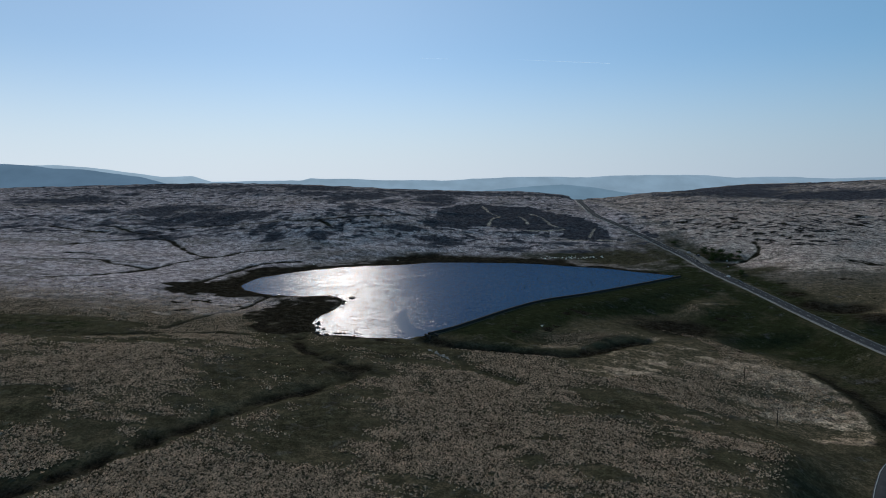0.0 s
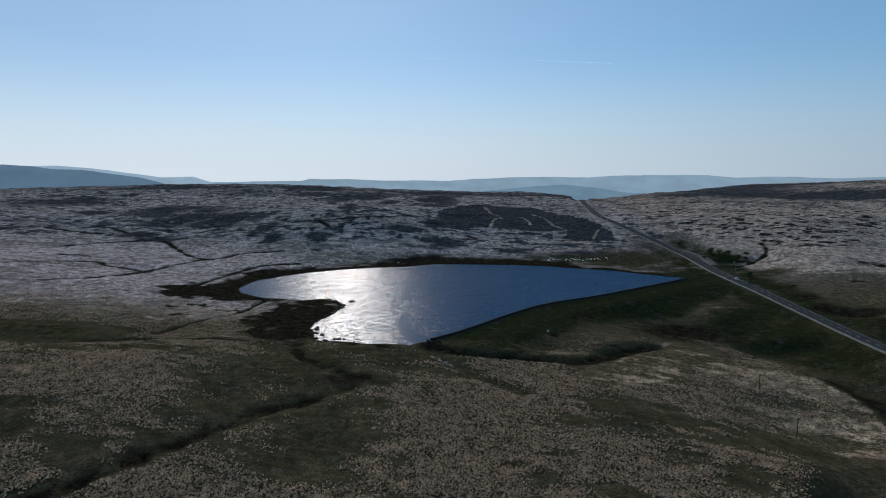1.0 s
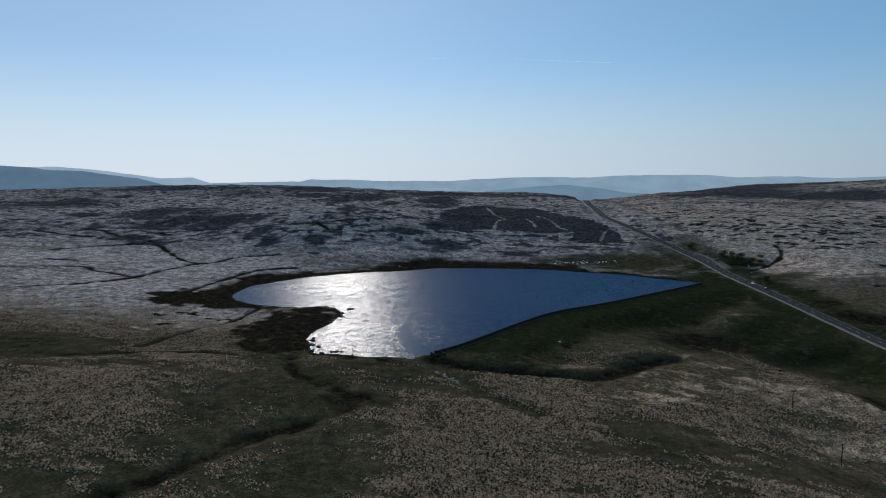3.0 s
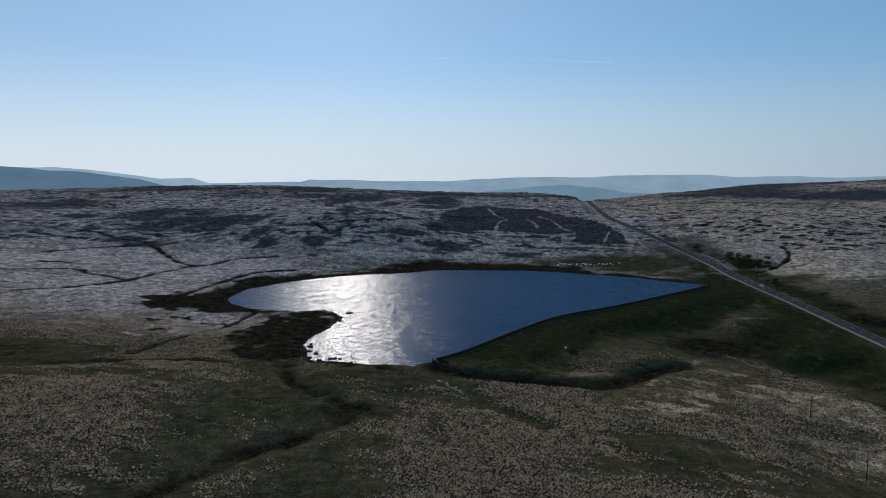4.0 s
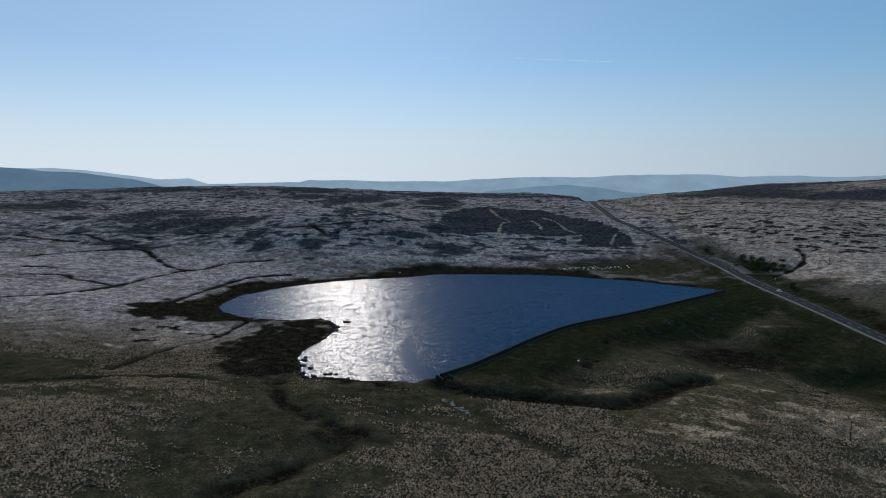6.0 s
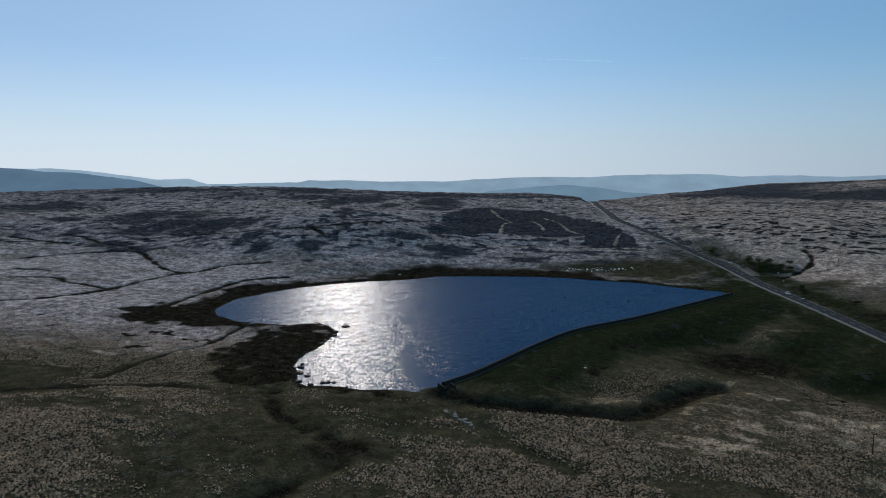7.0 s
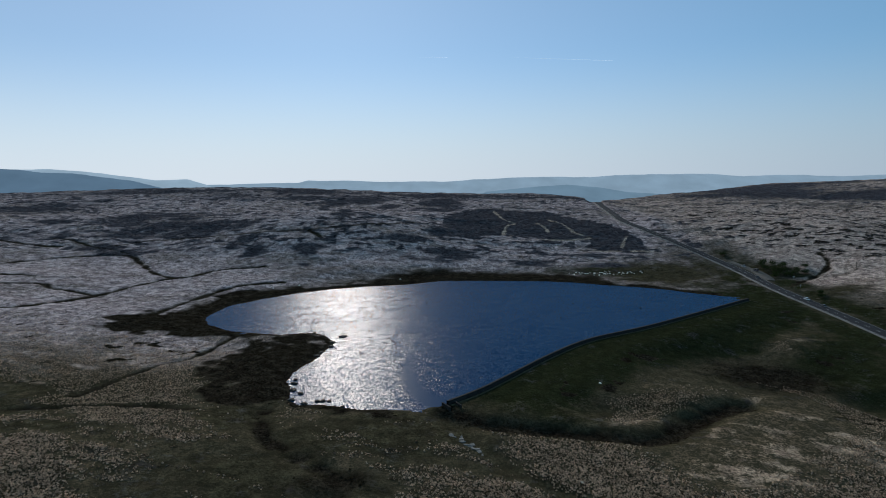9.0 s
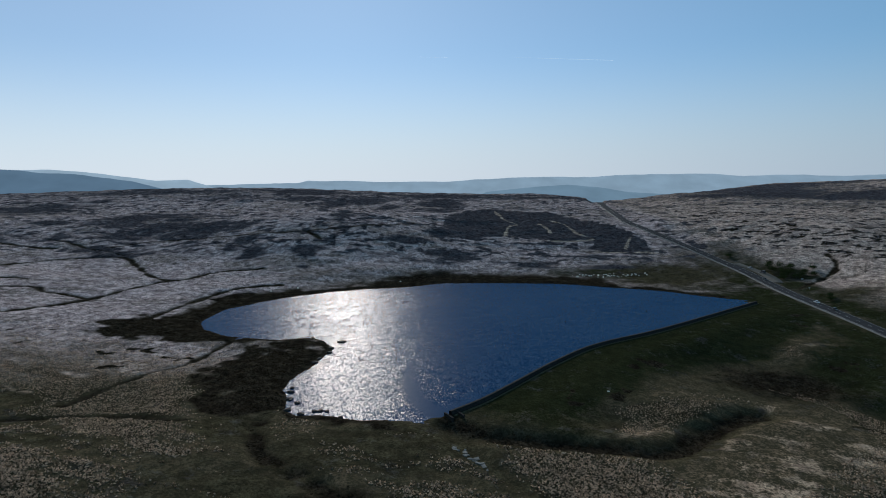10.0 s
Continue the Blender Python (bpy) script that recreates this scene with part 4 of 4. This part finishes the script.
def vehicle(kind, paint, label, long=4.4, wide=1.82, high=1.5, boxy=False):
    """A car or van; its nose points to +y."""
    root = new(kind)
    tagged(root, label, "van" if boxy else "car", "vehicles by the road")
    h, w = long / 2, wide / 2
    sill, belt = 0.28, 0.58 * high if not boxy else 0.5 * high
    low = lambda f, top: [(w * f * 0.93, sill), (w * f, sill + 0.2), (w * f, top - 0.1), (w * f * 0.94, top)]
    part("body", hull(bmesh.new(), [(-h, low(0.86, belt)), (-h + 0.15, low(0.97, belt + 0.05)), (-h * 0.4, low(1, belt + 0.04)), (h * 0.35, low(1, belt)),
                                    (h * 0.8, low(0.96, belt - 0.12)), (h, low(0.8, belt - 0.28))]), paint, root, soft=False)
    if boxy:
        y0, y1, y2, y3 = -h + 0.05, -h + 0.2, h * 0.42, h * 0.72
    else:
        y0, y1, y2, y3 = -h + 0.12, -h + 0.75, h * 0.12, h * 0.5
    cab = lambda f, top: [(w * 0.92, belt - 0.03), (w * 0.92 * f, top)]
    part("windows", hull(bmesh.new(), [(y0, cab(0.98, belt + 0.03)), (y1, cab(0.84, high - 0.07)), (y2, cab(0.84, high - 0.06)), (y3, cab(0.98, belt + 0.03))]), GLASS, root, "dark glazing")
    part("roof", hull(bmesh.new(), [(y1 - 0.12, [(w * 0.76, high - 0.1), (w * 0.74, high - 0.05)]), (y1 + 0.2, [(w * 0.79, high - 0.06), (w * 0.72, high)]),
                                    (y2 - 0.2, [(w * 0.79, high - 0.06), (w * 0.72, high)]), (y2 + 0.1, [(w * 0.78, high - 0.1), (w * 0.72, high - 0.05)])]), paint, root)
    for sx in (-1, 1):
        for wy in (-h * 0.62, h * 0.62):
            tyre = part("wheel", rod(bmesh.new(), (sx * (w - 0.2), wy, 0.32), (sx * (w + 0.01), wy, 0.32), 0.32, 0.31, 16), TYRE, root)
            part("rim", rod(bmesh.new(), (sx * (w - 0.02), wy, 0.32), (sx * (w + 0.025), wy, 0.32), 0.2, 0.18, 12), STEEL, tyre, "alloy rim")
        part("headlight", box(bmesh.new(), sx * w * 0.62 - 0.16, sx * w * 0.62 + 0.16, h - 0.14, h - 0.01, belt - 0.5, belt - 0.34, 0.02), LAMP_CLEAR, root, "clear headlight")
        part("tail_light", box(bmesh.new(), sx * w * 0.7 - 0.1, sx * w * 0.7 + 0.1, -h - 0.01, -h + 0.1, belt - 0.25, belt - 0.02, 0.02), LAMP_RED, root, "red tail light")
        part("mirror", box(bmesh.new(), sx * (w + 0.1) - 0.09, sx * (w + 0.1) + 0.09, y3 - 0.35, y3 - 0.25, belt, belt + 0.14, 0.03), paint, root)
    part("bumper", box(bmesh.new(), -w * 0.8, w * 0.8, h - 0.12, h + 0.04, 0.3, 0.48, 0.04), TYRE, root)
    return root


def on_road(ob, yy, lane, turn=0.0):
    ob.matrix_world = pose(np.interp(yy, ROAD[:, 1], ROAD[:, 0]) + lane, yy, float(road_height(yy)) + 0.05, 0, 0, turn)


on_road(vehicle("estate_car", car_paint("white_paint", (0.8, 0.8, 0.8)), "white estate car driving on the moorland road", 4.6, 1.85, 1.62), 500, 2.0, 180)
on_road(vehicle("hatchback", car_paint("black_paint", (0.02, 0.02, 0.022)), "dark hatchback driving on the moorland road", 4.1, 1.78, 1.47), 482, 2.1, 180)
on_road(vehicle("saloon_car", car_paint("grey_paint", (0.05, 0.055, 0.065), 0.5), "dark grey saloon driving on the moorland road", 4.6, 1.82, 1.45), 569, 2.0, 180)
on_road(vehicle("panel_van", car_paint("navy_paint", (0.015, 0.02, 0.035)), "dark panel van parked in the gravel lay-by", 5.2, 2.0, 2.2, True), 590, 11.3, 8)
on_road(vehicle("parked_car", car_paint("silver_paint", (0.55, 0.56, 0.57), 0.6), "silver car parked in the gravel lay-by", 4.3, 1.8, 1.5), 605, 9.8, 12)


def bush(seed, high, spread_, label):
    """A windswept thorn: short trunk, a few limbs, and a crown of many small leaves in clumps."""
    r = random.Random(seed)
    root = new("thorn_bush")
    tagged(root, label, "bush", "bushes beside the lay-by")
    tb = rod(bmesh.new(), (0, 0, -0.3), (0.1, 0, high * 0.35), 0.16, 0.11, 7)
    ends = []
    for k in range(7):
        a, e = r.uniform(0, 6.28), r.uniform(0.35, 1.0)
        end = Vector((math.cos(a) * spread_ * e * 0.8, math.sin(a) * spread_ * e * 0.8, high * r.uniform(0.45, 0.85)))
        rod(tb, (0.1, 0, high * 0.3), end, 0.07, 0.025, 5)
        ends.append(end)
    part("trunk", tb, BARK, root)
    cb = bmesh.new()
    for end in ends + [Vector((0.1, 0, high * 0.8)), Vector((0, 0.2, high * 0.6))]:
        for _ in range(110):
            p = end + Vector((r.gauss(0, 1) * spread_ * 0.27, r.gauss(0, 1) * spread_ * 0.27, r.gauss(0, 1) * high * 0.13))
            u = Vector((r.gauss(0, 1), r.gauss(0, 1), r.gauss(0, 1))).normalized()
            v = u.cross(Vector((r.gauss(0, 1), r.gauss(0, 1), r.gauss(0, 1)))).normalized()
            s = r.uniform(0.09, 0.2)
            cb.faces.new([cb.verts.new(p + s * u * 1.5), cb.verts.new(p + s * v), cb.verts.new(p - s * u * 1.5), cb.verts.new(p - s * v)])
    me = bpy.data.meshes.new("crown")
    cb.to_mesh(me)
    cb.free()
    me.materials.append(LEAF)
    crown = new("crown", me)
    crown.parent = root
    return root


for k, (px, py, high, wide) in enumerate(((257, 592, 3.6, 2.6), (262, 588, 4.4, 3.0), (268, 584, 4.0, 3.2), (266, 574, 3.2, 2.8), (273, 578, 3.6, 3.0), (258, 577, 2.8, 2.6), (279, 586, 3.0, 2.6),
                                          (284, 580, 2.6, 2.4), (254, 570, 2.4, 2.2), (244, 640, 2.4, 2.2), (254, 512, 2.0, 2.0), (250, 505, 1.8, 1.8), (290, 592, 2.2, 2.2),
                                          (257, 599, 4.2, 3.2), (261, 603, 4.6, 3.4), (265, 597, 4.8, 3.4), (270, 591, 4.4, 3.2), (263, 583, 4.0, 3.0), (274, 596, 3.6, 3.0))):
    ob = bush(k, 1.35 * high, 1.35 * wide, "dark windswept thorn bush on rough grass")
    ob.matrix_world = pose(px, py, ground_at(px, py))


def sign(px, py, high, wide, tall, turn, label):
    root = new("road_sign")
    tagged(root, label, "sign", "signs beside the road")
    part("post", rod(bmesh.new(), (0, 0, -0.4), (0, 0, high), 0.045, 0.045, 8), STEEL, root)
    part("plate", box(bmesh.new(), -wide / 2, wide / 2, -0.08, -0.05, high - tall, high, 0.01), ROAD_PAINT, root, "plain pale plate")
    root.matrix_world = pose(px, py, ground_at(px, py), 0, 0, turn)
    return root


sign(252, 533, 2.2, 1.0, 0.8, 10, "small pale road sign on a steel post")
sign(266, 566, 2.4, 1.8, 1.1, 0, "pale notice board on a post beside bushes")
sign(242.5, 585, 2.6, 0.5, 0.6, 0, "small road sign at the lay-by entrance")

# broken concrete apron below the overflow
apron = new("overflow_apron")
tagged(apron, "broken pale concrete slabs of the overflow channel", "apron")
chips = random.Random(5)
for k in range(16):
    along = k / 15
    px, py = -5.5 + 8.0 * along + chips.gauss(0, 0.8), 289.5 - 12.5 * along + chips.gauss(0, 1.1)
    w, d = chips.uniform(0.6, 2.0), chips.uniform(0.5, 1.6)
    bm = box(bmesh.new(), -w / 2, w / 2, -d / 2, d / 2, -0.4, 0.15, 0.05)
    for v in bm.verts:
        v.co += Vector((noise.noise(v.co * 1.7 + Vector((k, 0, 0))), noise.noise(v.co * 1.9 + Vector((0, k, 0))), 0.3 * noise.noise(v.co + Vector((0, 0, k))))) * 0.45
    slab = part("slab", bm, CONCRETE, apron)
    slab.matrix_world = pose(px, py, ground_at(px, py) + 0.08, chips.uniform(-8, 8), chips.uniform(-8, 8), chips.uniform(0, 180))
overflow = new("overflow_weir")
tagged(overflow, "dark stone overflow weir at the dam's end", "weir")
part("side_wall", box(bmesh.new(), -1.0, 5.0, -0.35, 0.35, -1.5, 1.6, 0.06), STONE, overflow)
part("side_wall", box(bmesh.new(), -1.0, 5.0, 4.2, 4.9, -1.5, 1.6, 0.06), STONE, overflow)
part("sill", box(bmesh.new(), 0.6, 1.6, 0.35, 4.2, -1.5, 0.25, 0.06), COPING, overflow)
overflow.matrix_world = pose(-9, 314, 0, 0, 0, -60)

# vapour trails high above the horizon; their brightness is a glow of their own
TRAIL, _n, _l, _b = material("vapour", 1.0)
_b.inputs["Emission Color"].default_value = (0.55, 0.70, 0.86, 1)
_b.inputs["Emission Strength"].default_value = 1.0
for a, b in (((525, 4700, 940), (1250, 4700, 912)), ((-170, 4700, 948), (40, 4700, 944))):
    trail = part("vapour_trail", rod(bmesh.new(), a, b, 0.4, 1.3, 6), TRAIL)
    tagged(trail, "thin white vapour trail across the sky", "trail", kind="structure")
